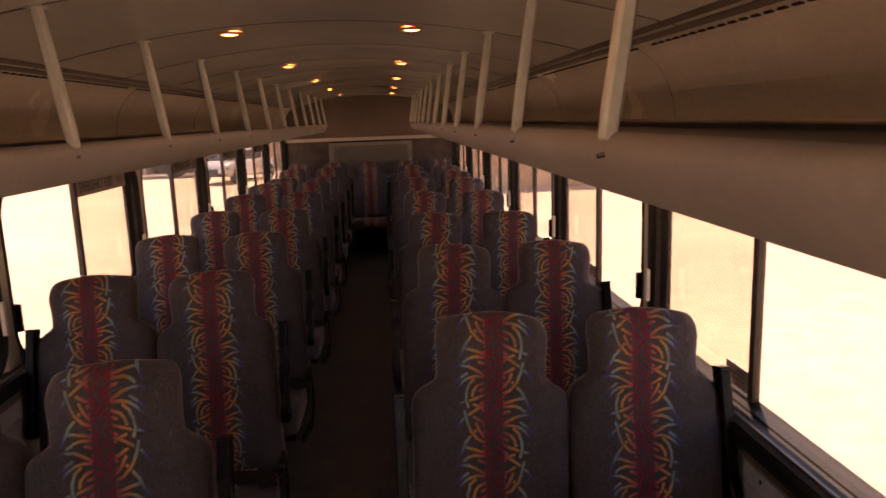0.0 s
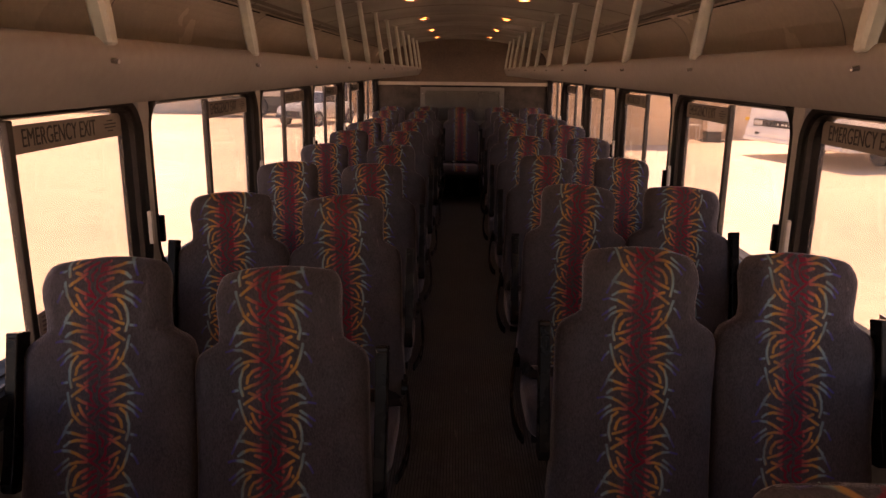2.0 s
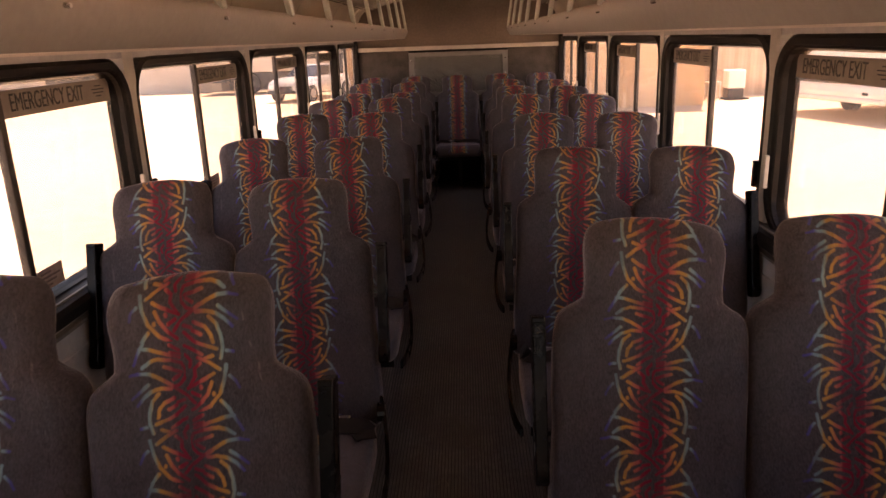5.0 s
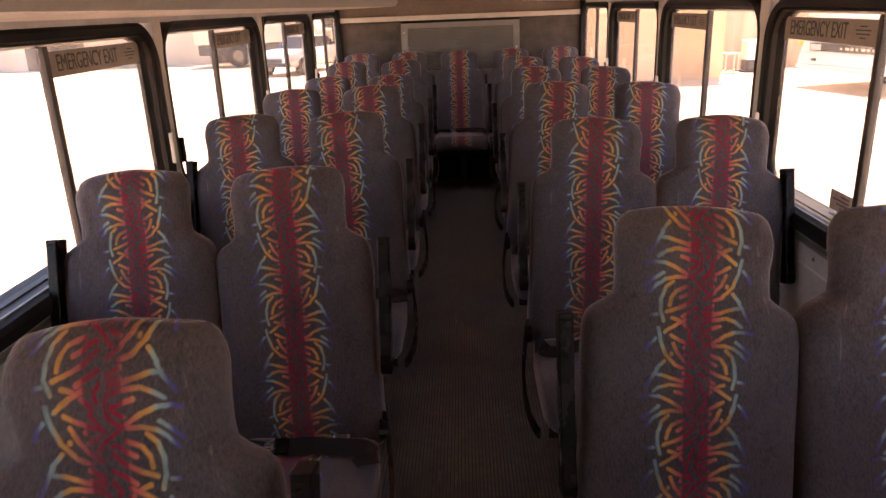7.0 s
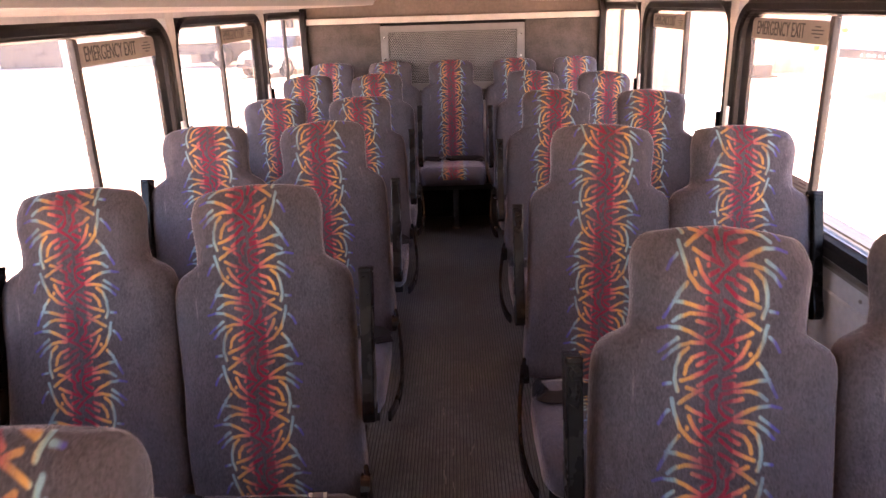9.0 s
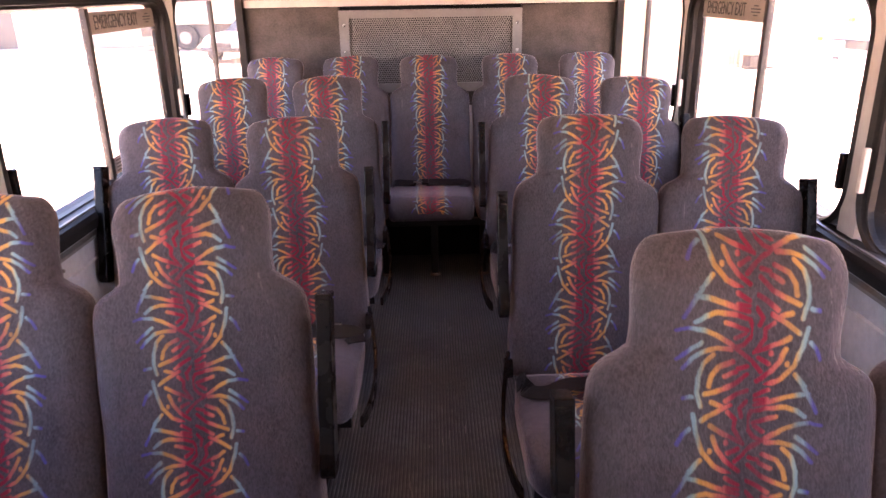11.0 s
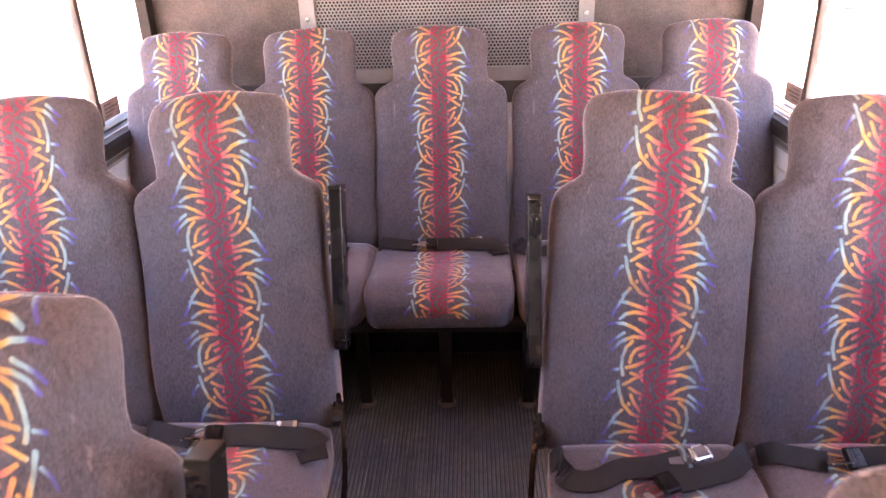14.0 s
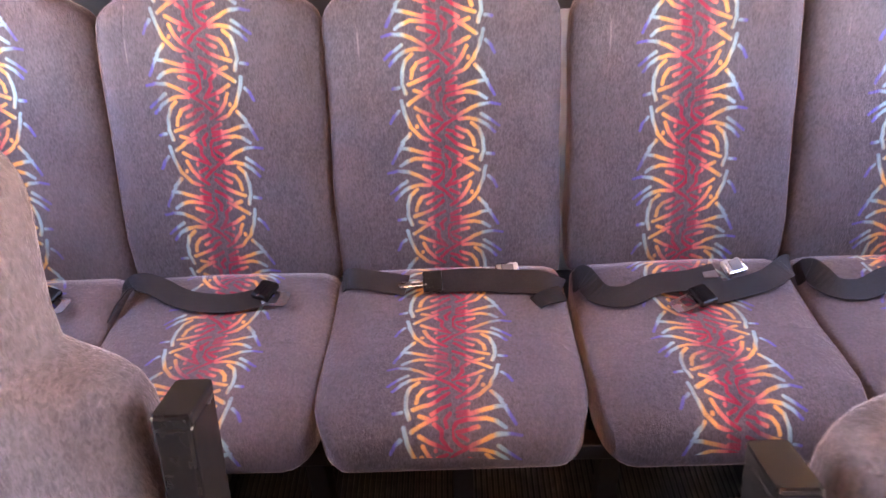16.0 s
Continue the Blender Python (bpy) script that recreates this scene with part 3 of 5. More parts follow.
RACK_END = 9.95
for side, word in ((-1, "left"), (1, "right")):
    # luggage rack: rounded front lip, flat floor, corrugated underside
    lip = [(0.640, 1.705), (0.604, 1.721), (0.588, 1.731), (0.578, 1.735), (0.569, 1.733), (0.563, 1.727), (0.559, 1.718), (0.560, 1.70), (0.576, 1.664), (0.595, 1.635), (0.600, 1.630), (0.64, 1.630)]
    rack = tagged(new("luggage_rack"), "beige overhead luggage rack with a rounded padded lip", "luggage rack", group="luggage racks")
    bm = bmesh.new()
    prism(bm, [(side * x, z) for x, z in lip], Y_FRONT, RACK_END - 0.05)
    loft(bm, [[(side * x, RACK_END - 0.05, z) for x, z in lip], [(side * (x + 0.01), RACK_END - 0.01, 1.68 + (z - 1.68) * 0.85) for x, z in lip], [(side * (x + 0.03), RACK_END, 1.68 + (z - 1.68) * 0.5) for x, z in lip]])
    part("lip", bm, "rack", rack, "beige vinyl rack lip", smooth=True).data.set_sharp_from_angle(angle=radians(40))
    # dark strip laid on the lip for the shadow line of the shelf gap
    bm = bmesh.new()
    prism(bm, [(side * x, z) for x, z in ((0.5895, 1.7285), (0.5915, 1.7312), (0.5975, 1.7278), (0.596, 1.7245))], Y_FRONT, RACK_END - 0.06)
    part("lip_seam", bm, "dark_trim", rack, "dark strip for the shelf gap's shadow along the lip")
    bm = bmesh.new()
    n = 22
    top = [(0.64 + 0.56 * i / n, 1.705) for i in range(n + 1)]
    under = [(0.64, 1.629)]
    for i in range(13):
        x, z = 0.645 + 0.045 * i, 1.629 - 0.0008 * i
        under += [(x, z), (x + 0.013, z), (x + 0.018, z + 0.008), (x + 0.040, z + 0.008)]
    prism(bm, [(side * x, z) for x, z in top + list(reversed(under))], Y_FRONT, RACK_END - 0.02)
    part("shelf", bm, "rack_under", rack, "pale corrugated rack underside")
    part("rack_floor", boxes((*sorted((side * 0.645, side * 1.198)), Y_FRONT, RACK_END - 0.03, 1.7055, 1.7085)), "rack_floor", rack, "dark worn vinyl on the rack floor")
    bm = bmesh.new()
    cyl(bm, (side * 0.547, 0, 1.698), (side * 0.558, 0, 1.700), 0.004, 0.0045, 10)
    bolt = part("bolt_head", bm, "chrome", rack)
    bolt.location.y = 0.985
    for k in range(-4, 12):
        y = 0.985 + 0.79 * k
        if y > Y_FRONT + 0.1 and k:
            other = new("bolt_head", bolt.data)
            other.parent = rack
            other.location.y = y
    # curved panel behind the rack, up to the ceiling
    bm = bmesh.new()
    arc = []
    for i in range(13):
        f = i / 12
        arc.append((1.20 - 0.235 * f ** 1.9, 1.728 + 0.259 * math.sin(f * math.pi / 2)))
    prism(bm, [(side * x, z) for x, z in arc] + [(side * (x + 0.03), z + 0.012) for x, z in reversed(arc)], Y_FRONT, Y_REAR)
    structure("trim_panel_" + word, bm, "back_panel", "curved tan panel behind the luggage rack", "panel", smooth=False)
    bm = bmesh.new()
    prism(bm, [(side * x, z) for x, z in ((0.972, 1.985), (0.955, 1.996), (0.945, 1.992), (0.962, 1.98))], Y_FRONT, Y_REAR)
    prism(bm, [(side * x, z) for x, z in ((1.002, 1.970), (0.986, 1.979), (0.982, 1.974), (0.998, 1.965))], Y_FRONT, Y_REAR)
    structure("trim_bead_" + word, bm, "rack_floor", "dark beads between ceiling and panel", "trim")
    bm = bmesh.new()
    prism(bm, [(side * x, z) for x, z in ((1.203, 1.722), (1.188, 1.723), (1.184, 1.728), (1.188, 1.733), (1.199, 1.734))], Y_FRONT, Y_REAR)
    structure("trim_panel_roll_" + word, bm, "seam", "pale rolled edge at the foot of the curved panel", "trim")
    bm = bmesh.new()
    for k in range(230):
        y = Y_FRONT + 0.05 + 0.056 * k
        if k % 28 in (0, 1):
            continue
        for f in (0.76, 0.84):
            x, z = 1.20 - 0.235 * f ** 1.9, 1.728 + 0.259 * math.sin(f * math.pi / 2)
            box(bm, *sorted((side * (x - 0.004), side * (x + 0.006))), y, y + 0.032, z - 0.0045, z + 0.0035)
    tagged(part("vent_slots", bm, "slot"), "two rows of dark vent slots in the curved panel", "vent", kind="stuff")
    bm = bmesh.new()
    for k in range(-1, 7):
        y = 0.70 + 1.58 * k
        pts = [(side * (x - 0.0012), z - 0.0006) for x, z in arc]
        prism(bm, pts + [(side * (x + 0.004), z) for x, z in reversed(arc)], y, y + 0.002)
    structure("trim_panel_joint_" + word, bm, "rack", "fine joints between the curved panels", "panel joint")
    # upright bars from lip to ceiling
    first = None
    for k in range(-4, 12):
        y = 0.985 + 0.79 * k
        if y < Y_FRONT + 0.2:
            continue
        pose_k = pose(0, y, 0)
        if first is None:
            first = tagged(new("rack_bar"), "pale enamelled flat bar between rack lip and ceiling", "rack bar", group="rack bars")
            first.matrix_basis = pose_k
            p0, p1 = Vector((side * 0.562, 0, 1.722)), Vector((side * 0.612, 0, crown(0.612)))
            bm = bmesh.new()
            rings = []
            for f, wx, wy in ((0.0, 0.008, 0.010), (0.012, 0.0125, 0.014), (0.12, 0.014, 0.017), (0.5, 0.0135, 0.017), (0.9, 0.012, 0.017), (1.0, 0.011, 0.017)):
                c = p0.lerp(p1, f)
                rings.append([(c.x + wx * a, c.y + wy * b2, c.z) for a, b2 in ((-1, -0.6), (-0.6, -1), (0.6, -1), (1, -0.6), (1, 0.6), (0.6, 1), (-0.6, 1), (-1, 0.6))])
            loft(bm, rings)
            part("bar", bm, "bar", first)
            bm = bmesh.new()
            box(bm, p1.x - 0.02, p1.x + 0.02, -0.022, 0.022, crown(0.612) - 0.006, crown(0.612) - 0.001)
            part("foot_plate", bm, "bar", first)
        else:
            copy_thing(first, pose_k)

# recessed ceiling lamps
first = None
for k in range(-2, 5):
    for s in (-1, 1):
        x, y = s * 0.34, 2.71 + 1.655 * k
        z = crown(x) - 0.001
        if first is None:
            first = tagged(new("ceiling_lamp"), "small round recessed ceiling lamp glowing warm orange", "lamp", group="ceiling lamps")
            bm = bmesh.new()
            n = 20
            prof = [(0.052, 0.0), (0.050, -0.007), (0.042, -0.009), (0.036, -0.004), (0.034, 0.0)]
            loft(bm, [[(r * math.cos(2 * math.pi * i / n), r * math.sin(2 * math.pi * i / n), h) for i in range(n)] for r, h in prof], cap=False)
            part("ring", bm, "lamp_ring", first)
            bm = bmesh.new()
            loft(bm, [[(r * math.cos(2 * math.pi * i / n), r * math.sin(2 * math.pi * i / n), h) for i in range(n)] for r, h in ((0.034, -0.002), (0.028, -0.007), (0.012, -0.010))])
            part("bulb", bm, "lamp", first)
            first.matrix_basis = pose(x, y, z)
        else:
            copy_thing(first, pose(x, y, z))

# ---- rear wall ----
bm = boxes((-1.245, 1.245, Y_REAR + 0.05, Y_REAR + 0.08, 0.0, 2.12), (-1.33, 1.33, Y_END - 0.06, Y_END, 0.0, 2.2))
structure("wall_rear", bm, "void", "dark body panel behind the rear bulkhead", "wall")
structure("trim_rear_lower", boxes((-1.21, 1.21, Y_REAR - 0.03, Y_REAR + 0.05, 0.0, 0.84), (-1.21, -1.18, Y_REAR - 0.034, Y_REAR - 0.03, 0.0, 0.84)), "white_strip", "pale laminate panel behind the rear bench", "panel")
structure("trim_rear_band", boxes((-1.21, 1.21, Y_REAR - 0.022, Y_REAR + 0.05, 0.84, 0.935)), "dark_trim", "black strip above the pale rear panel", "trim")
for s, word in ((-1, "left"), (1, "right")):
    xs = sorted((s * 0.598, s * 1.205))
    structure("trim_rear_carpet_" + word, boxes((*xs, Y_REAR - 0.015, Y_REAR + 0.05, 0.935, 1.485), bevel=0.004), "carpet", "grey-brown carpeted panel on the rear bulkhead", "panel")
    xs = sorted((s * 1.205, s * 1.252))
    structure("trim_rear_corner_" + word, boxes((*xs, Y_REAR - 0.07, Y_REAR + 0.05, 0.85, 1.62), bevel=0.003), "rubber", "black corner strip beside the last window", "trim")
bm = boxes((-1.205, 1.205, Y_REAR - 0.04, Y_REAR + 0.05, 1.488, 1.535), bevel=0.004)
structure("trim_rear_ledge", bm, "white_strip", "white wooden strip across the rear bulkhead", "trim")
bm = boxes((-1.21, 1.21, Y_REAR + 0.0, Y_REAR + 0.05, 1.535, 2.13))
structure("wall_rear_upper", bm, "upper_rear", "dark brown upper panel of the rear wall", "wall")
bm = boxes((-0.46, 0.46, Y_REAR - 0.008, Y_REAR, 1.62, 1.96), bevel=0.003)
structure("trim_rear_hatch", bm, "upper_rear", "flush hatch in the upper rear wall", "hatch")

grille = tagged(new("vent_grille"), "white perforated metal vent panel on the rear bulkhead", "vent grille")
yf = Y_REAR - 0.03
bm = boxes((-0.597, -0.535, yf, Y_REAR, 0.935, 1.462), (0.535, 0.597, yf, Y_REAR, 0.935, 1.462), (-0.535, 0.535, yf, Y_REAR, 1.412, 1.462), (-0.535, 0.535, yf, Y_REAR, 0.935, 0.992))
part("frame", bm, "mesh", grille)
for s in (-1, 1):
    for z in (1.03, 1.20, 1.37):
        bm = bmesh.new()
        cyl(bm, (s * 0.566, yf - 0.004, z), (s * 0.566, yf, z), 0.009, 0.010, 10)
        part("screw", bm, "chrome", grille)
# perforated sheet: hexagon cells with round holes
pitch, hole, yp = 0.0152, 0.0056, Y_REAR - 0.012
verts, faces = [], []
rows = int(0.44 / (pitch * 0.866)) + 1
for r in range(rows):
    z = 0.985 + r * pitch * 0.866
    for c in range(int(1.09 / pitch)):
        x = -0.540 + (c + 0.5 * (r % 2)) * pitch
        b0 = len(verts)
        for k in range(6):
            a = radians(60 * k + 30)
            verts.append((x + pitch / math.sqrt(3) * math.cos(a), yp, z + pitch / math.sqrt(3) * math.sin(a)))
        for k in range(6):
            a = radians(60 * k + 30)
            verts.append((x + hole * math.cos(a), yp, z + hole * math.sin(a)))
        for k in range(6):
            a = radians(60 * k + 30)
            verts.append((x + hole * math.cos(a), yp + 0.003, z + hole * math.sin(a)))
        for k in range(6):
            j = (k + 1) % 6
            faces.append((b0 + k, b0 + j, b0 + 6 + j, b0 + 6 + k))
            faces.append((b0 + 6 + k, b0 + 6 + j, b0 + 12 + j, b0 + 12 + k))
me = bpy.data.meshes.new("perforated_sheet")
me.from_pydata(verts, [], faces)
me.materials.append(M["mesh"])
sheet = new("perforated_sheet", me)
sheet.parent = grille
# A near-black plate stands for the darkness of the space behind the sheet.
part("backing", boxes((-0.55, 0.55, Y_REAR + 0.03, Y_REAR + 0.045, 0.95, 1.45)), "void", grille, "near-black sheet for the unlit hollow behind the holes")

# front of the bus, behind the camera
bm = boxes((-1.33, 1.33, Y_FRONT - 0.1, Y_FRONT, 0.0, 0.50), (-1.33, 1.33, Y_FRONT - 0.1, Y_FRONT, 2.02, 2.2), (-1.33, -1.25, Y_FRONT - 0.1, Y_FRONT, 0.50, 2.02), (1.25, 1.33, Y_FRONT - 0.1, Y_FRONT, 0.50, 2.02))
structure("wall_front", bm, "lower_panel", "grey front wall of the bus with a wide windscreen", "wall")
ws = structure("window_99", boxes((-1.25, 1.25, Y_FRONT - 0.06, Y_FRONT - 0.05, 0.50, 2.02)), "glass", "clear windscreen", "window")
ws.visible_shadow = False

# ---- seats ----
LEAN = math.atan(0.30)
BACK_LEN = 0.820
S_DIR = Vector((0, math.sin(LEAN), math.cos(LEAN)))
REARWARD = Vector((0, math.cos(LEAN), -math.sin(LEAN)))


def uv_from(bm, table, seamed=True):
    """Lays the cloth on; faces that run round the back or close an end show none of the stripe."""
    for layer in ("UVMap", "Stripe"):
        lay = bm.loops.layers.uv.new(layer)
        down = 0.0 if seamed or layer == "Stripe" else 10.0
        for f in bm.faces:
            us = [table[l.vert][0] for l in f.loops]
            plain = max(us) - min(us) > 0.3
            for l in f.loops:
                u, v = table[l.vert]
                l[lay].uv = (0.4 if plain else u, v + down)


def backrest_mesh(name, width, flare=1.0):
    """Seat back with shoulders and a narrower head, front at local y = 0 of the leaning plane."""
    hw, hh = width / 2, width / 2 * 0.725
    L = BACK_LEN
    prof = []
    for s, w, t0, t1 in (
        (0.000, hw * 0.93, 0.020, 0.080), (0.012, hw * 0.975, 0.006, 0.095), (0.05, hw * 0.985, -0.004, 0.105), (0.12, hw * 0.985, -0.016, 0.11),
        (0.22, hw * 0.975, -0.020, 0.11), (0.32, hw * 0.975, -0.012, 0.105), (0.42, hw * 0.99, -0.003, 0.10), (0.50, hw, 0.0, 0.098), (0.545, hw * 0.998, 0.0, 0.096),
        (0.572, hw * 0.985, 0.0, 0.095), (0.590, hw * 0.955, 0.0, 0.094), (0.602, hw * 0.91, 0.0, 0.094), (0.611, hw * 0.855, 0.0, 0.093), (0.619, hw * 0.79, 0.0, 0.092),
        (0.632, hh * 0.985, 0.0, 0.090), (0.66, hh * 0.97, -0.002, 0.088), (0.69, hh * 0.975, -0.005, 0.088), (0.72, hh * 0.99, -0.006, 0.088), (0.742, hh, -0.005, 0.088),
        (0.758, hh * 0.998, -0.002, 0.087), (0.771, hh * 0.988, 0.003, 0.085), (0.782, hh * 0.97, 0.008, 0.082), (0.792, hh * 0.94, 0.014, 0.077), (0.800, hh * 0.90, 0.021, 0.071), (0.806, hh * 0.845, 0.030, 0.064), (0.809, hh * 0.76, 0.038, 0.057), (0.81, hh * 0.55, 0.044, 0.051)):
        w *= 1 + (flare - 1) * max(0.0, 1 - (s / 0.5) ** 3) if s < 0.5 else 1
        s *= L / 0.81
        prof.append((s, w, t0, t1))
    bm = bmesh.new()
    table = {}
    n_front, rings, tabs = 20, [], []
    for s, w, t0, t1 in prof:
        th = t1 - t0
        r = min(0.036, th * 0.48, w * 0.5)
        ring, uvs = [], []
        flat = w - r
        # front from -x to +x, gently crowned at the sides
        for i in range(n_front + 1):
            x = -flat + 2 * flat * i / n_front
            c = 0.012 * (x / w) ** 4
            ring.append((x, t0 + c))
            uvs.append(x)
        for i in range(1, 5):
            a = radians(90 * i / 4)
            ring.append((flat + r * math.sin(a), t0 + 0.012 + r * (1 - math.cos(a)) * 0.9))
            uvs.append(flat + r * a)
        for i in range(0, 5):
            a = radians(90 * i / 4)
            ring.append((flat + r * math.cos(a), t1 - r * 0.6 + r * 0.6 * math.sin(a)))
            uvs.append(0.3)
        for i in range(1, 4):
            ring.append((flat - 2 * flat * i / 4, t1))
            uvs.append(0.3)
        for i in range(0, 5):
            a = radians(90 * i / 4)
            ring.append((-flat - r * math.sin(a), t1 - r * 0.6 + r * 0.6 * math.cos(a)))
            uvs.append(0.3)
        for i in range(0, 4):
            a = radians(90 * i / 4)
            ring.append((-flat - r * math.cos(a), t0 + 0.012 + r * (1 - math.sin(a)) * 0.9))
            uvs.append(-flat - r * (math.pi / 2 - a))
        dome = 0.013 * max(0.0, min(1.0, (s - 0.70) / 0.10))
        rings.append([S_DIR * (s - 0.012 + dome * (1 - (x / w) ** 2)) + REARWARD * q + Vector((x, 0, 0)) for x, q in ring])
        tabs.append([(uu, L - s + max(0, -0.0)) for uu in uvs])
    vr = loft(bm, rings)
    for ring, tab in zip(vr, tabs):
        for v, q in zip(ring, tab):
            table[v] = q
    bmesh.ops.recalc_face_normals(bm, faces=bm.faces)
    uv_from(bm, table)
    me = bpy.data.meshes.new(name)
    bm.to_mesh(me)
    bm.free()
    me.materials.append(M["fabric"])
    me.shade_smooth()
    return me


def cushion_mesh(name, width, depth=0.50):
    """Seat pad, from its back edge (y = 0) to the rounded front (y = -depth); the stripe runs over the front."""
    hw = width / 2
    prof = []   # y, top, bottom, half width, v
    for y, zt, zb, w in ((0.0, 0.088, 0.02, hw * 0.90), (-0.012, 0.112, 0.0, hw * 0.97), (-0.05, 0.122, -0.004, hw * 0.99), (-0.13, 0.120, -0.004, hw), (-0.22, 0.120, -0.004, hw),
                         (-0.32, 0.130, 0.0, hw), (-0.385, 0.134, 0.001, hw), (-0.415, 0.131, 0.003, hw - 0.003), (-0.438, 0.125, 0.006, hw - 0.008), (-0.458, 0.115, 0.009, hw - 0.016), (-0.474, 0.103, 0.012, hw - 0.026), (-0.486, 0.090, 0.016, hw - 0.038), (-0.495, 0.075, 0.023, hw - 0.054), (-depth, 0.058, 0.036, hw - 0.085)):
        prof.append((y, zt, zb, w))
    bm = bmesh.new()
    rings, tabs = [], []
    nf = 14
    vlen, last = 0.0, None
    for y, zt, zb, w in prof:
        if last:
            vlen += math.hypot(y - last[0], zt - last[1])
        last = (y, zt)
        h = zt - zb
        r = min(0.035, h * 0.45)
        flat = w - r
        ring, tab = [], []
        for i in range(nf + 1):
            x = -flat + 2 * flat * i / nf
            ring.append((x, zt - 0.010 * (x / w) ** 4))
            tab.append((x, vlen))
        for i in range(1, 5):
            a = radians(90 * i / 4)
            ring.append((flat + r * math.sin(a), zt - 0.010 - (r - 0.010) * (1 - math.cos(a))))
            tab.append((flat + r * a, vlen))
        ring += [(w * 0.995, zb + r * 0.3), (w * 0.96, zb), (-w * 0.96, zb), (-w * 0.995, zb + r * 0.3)]
        tab += [(0.3, vlen)] * 4
        for i in range(0, 4):
            a = radians(90 * i / 4)
            ring.append((-flat - r * math.cos(a), zt - 0.010 - (r - 0.010) * (1 - math.sin(a))))
            tab.append((-0.25, vlen))
        rings.append([(x, y, z) for x, z in ring])
        tabs.append(tab)
    vr = loft(bm, rings)
    table = {v: q for ring, tab in zip(vr, tabs) for v, q in zip(ring, tab)}
    bmesh.ops.recalc_face_normals(bm, faces=bm.faces)
    uv_from(bm, table, False)
    me = bpy.data.meshes.new(name)
    bm.to_mesh(me)
    bm.free()
    me.materials.append(M["fabric"])
    me.shade_smooth()
    return me


BACK_ROW, CUSH_ROW = backrest_mesh("backrest", 0.458), cushion_mesh("seat_cushion", 0.452)
BACK_BENCH, CUSH_BENCH = backrest_mesh("backrest", 0.474, 1.028), cushion_mesh("seat_cushion", 0.478)


def worn(me, seed, shift=None):
    """A copy of the pad, sagged and lumpy in its own way, its stripe cut at another place of the cloth."""
    me = me.copy()
    if shift is None:
        shift = ((seed * 71) % 277, (seed * 13) % 17 - 8)
    for loop in me.uv_layers["Stripe"].data:
        loop.uv = (loop.uv[0] - shift[1] / 1000, loop.uv[1] + shift[0] / 1000)
    off = Vector((seed * 3.7, seed * 1.3, seed * 5.1))
    for v in me.vertices:
        d = noise.noise_vector(v.co * 6.0 + off) * 0.0065 + noise.noise_vector(v.co * 17.0 + off) * 0.0022
        v.co += Vector((d.x * 0.6, d.y, d.z * 0.6))
    # the cover puckers at the corners of the head and at the front corners of a cushion
    back = me.name.startswith("backrest")
    rnd = random.Random(seed)
    for sx in (-1, 1):
        depth, lean, shift_in = rnd.uniform(0.003, 0.010), rnd.uniform(0.4, 1.1), rnd.uniform(-0.012, 0.012)
        cx, cy = (sx * (0.118 + shift_in), 0.735) if back else (sx * (0.165 + shift_in), -0.450)
        for v in me.vertices:
            along, out = (v.co.dot(S_DIR), v.co.dot(REARWARD)) if back else (v.co.y, -v.co.z)
            if back and out > 0.03 or not back and v.co.z < 0.05:
                continue
            dx, dy = (v.co.x - cx) * sx, along - cy
            if not back:
                dy = -dy
            p, q = dx * math.cos(lean) + dy * math.sin(lean), dy * math.cos(lean) - dx * math.sin(lean)
            dent = depth * (math.exp(-(q / 0.014) ** 2) - 0.5 * math.exp(-((abs(q) - 0.030) / 0.016) ** 2)) * math.exp(-(p / 0.045) ** 2)
            v.co += (REARWARD if back else Vector((0, 0.3, -1))) * dent
    return me


CUSH_ROWS = [worn(CUSH_ROW, k) for k in range(1, 5)]
BACK_AT = Vector((0, -0.228, 0.430))   # foot of the back's front, from the head's top
CUSH_AT = Vector((0, -0.200, 0.340))


def mesh_part(name, me, parent, m):
    ob = new(name, me)
    ob.parent = parent
    ob.matrix_basis = m
    return ob


def armrest(parent, x, lift=0.0):
    """A folded-up black arm beside the seat back, round at its pivot, with a capped end."""
    bm = bmesh.new()
    p0, p1 = Vector((x, -0.130, 0.63)), Vector((x, -0.030, 0.985 + lift))
    d = (p1 - p0).normalized()
    q = Vector((0, -d.z, d.y))
    rings = []
    edge = ((-1, -0.84), (-0.95, -0.94), (-0.80, -1), (0.80, -1), (0.95, -0.94), (1, -0.84), (1, 0.84), (0.95, 0.94), (0.80, 1), (-0.80, 1), (-0.95, 0.94), (-1, 0.84))
    for f, half, wide in ((-0.055, 0.012, 0.012), (-0.045, 0.026, 0.0150), (-0.02, 0.036, 0.0158), (0.03, 0.040, 0.0158), (0.08, 0.036, 0.0158), (0.16, 0.031, 0.0155), (0.5, 0.030, 0.0155), (0.985, 0.030, 0.0158), (0.993, 0.0285, 0.0146)):
        c = p0.lerp(p1, f)
        rings.append([c + Vector((wide * a, 0, 0)) + q * (half * b2) for a, b2 in edge])
    loft(bm, rings)
    arm = part("armrest", bm, "black_plastic", parent, "black folded-up armrest")
    bm = bmesh.new()
    c = p0.lerp(p1, 0.990)
    ring = [Vector((0.0162 * a, 0, 0)) + q * (0.0305 * b2) for a, b2 in edge]
    loft(bm, [[c + p * 0.95 for p in ring], [c + d * 0.0015 + p for p in ring], [c + d * 0.0090 + p for p in ring], [c + d * 0.0115 + p * 0.965 for p in ring], [c + d * 0.0125 + p * 0.89 for p in ring]])
    part("end_cap", bm, "cap", arm)
    return arm


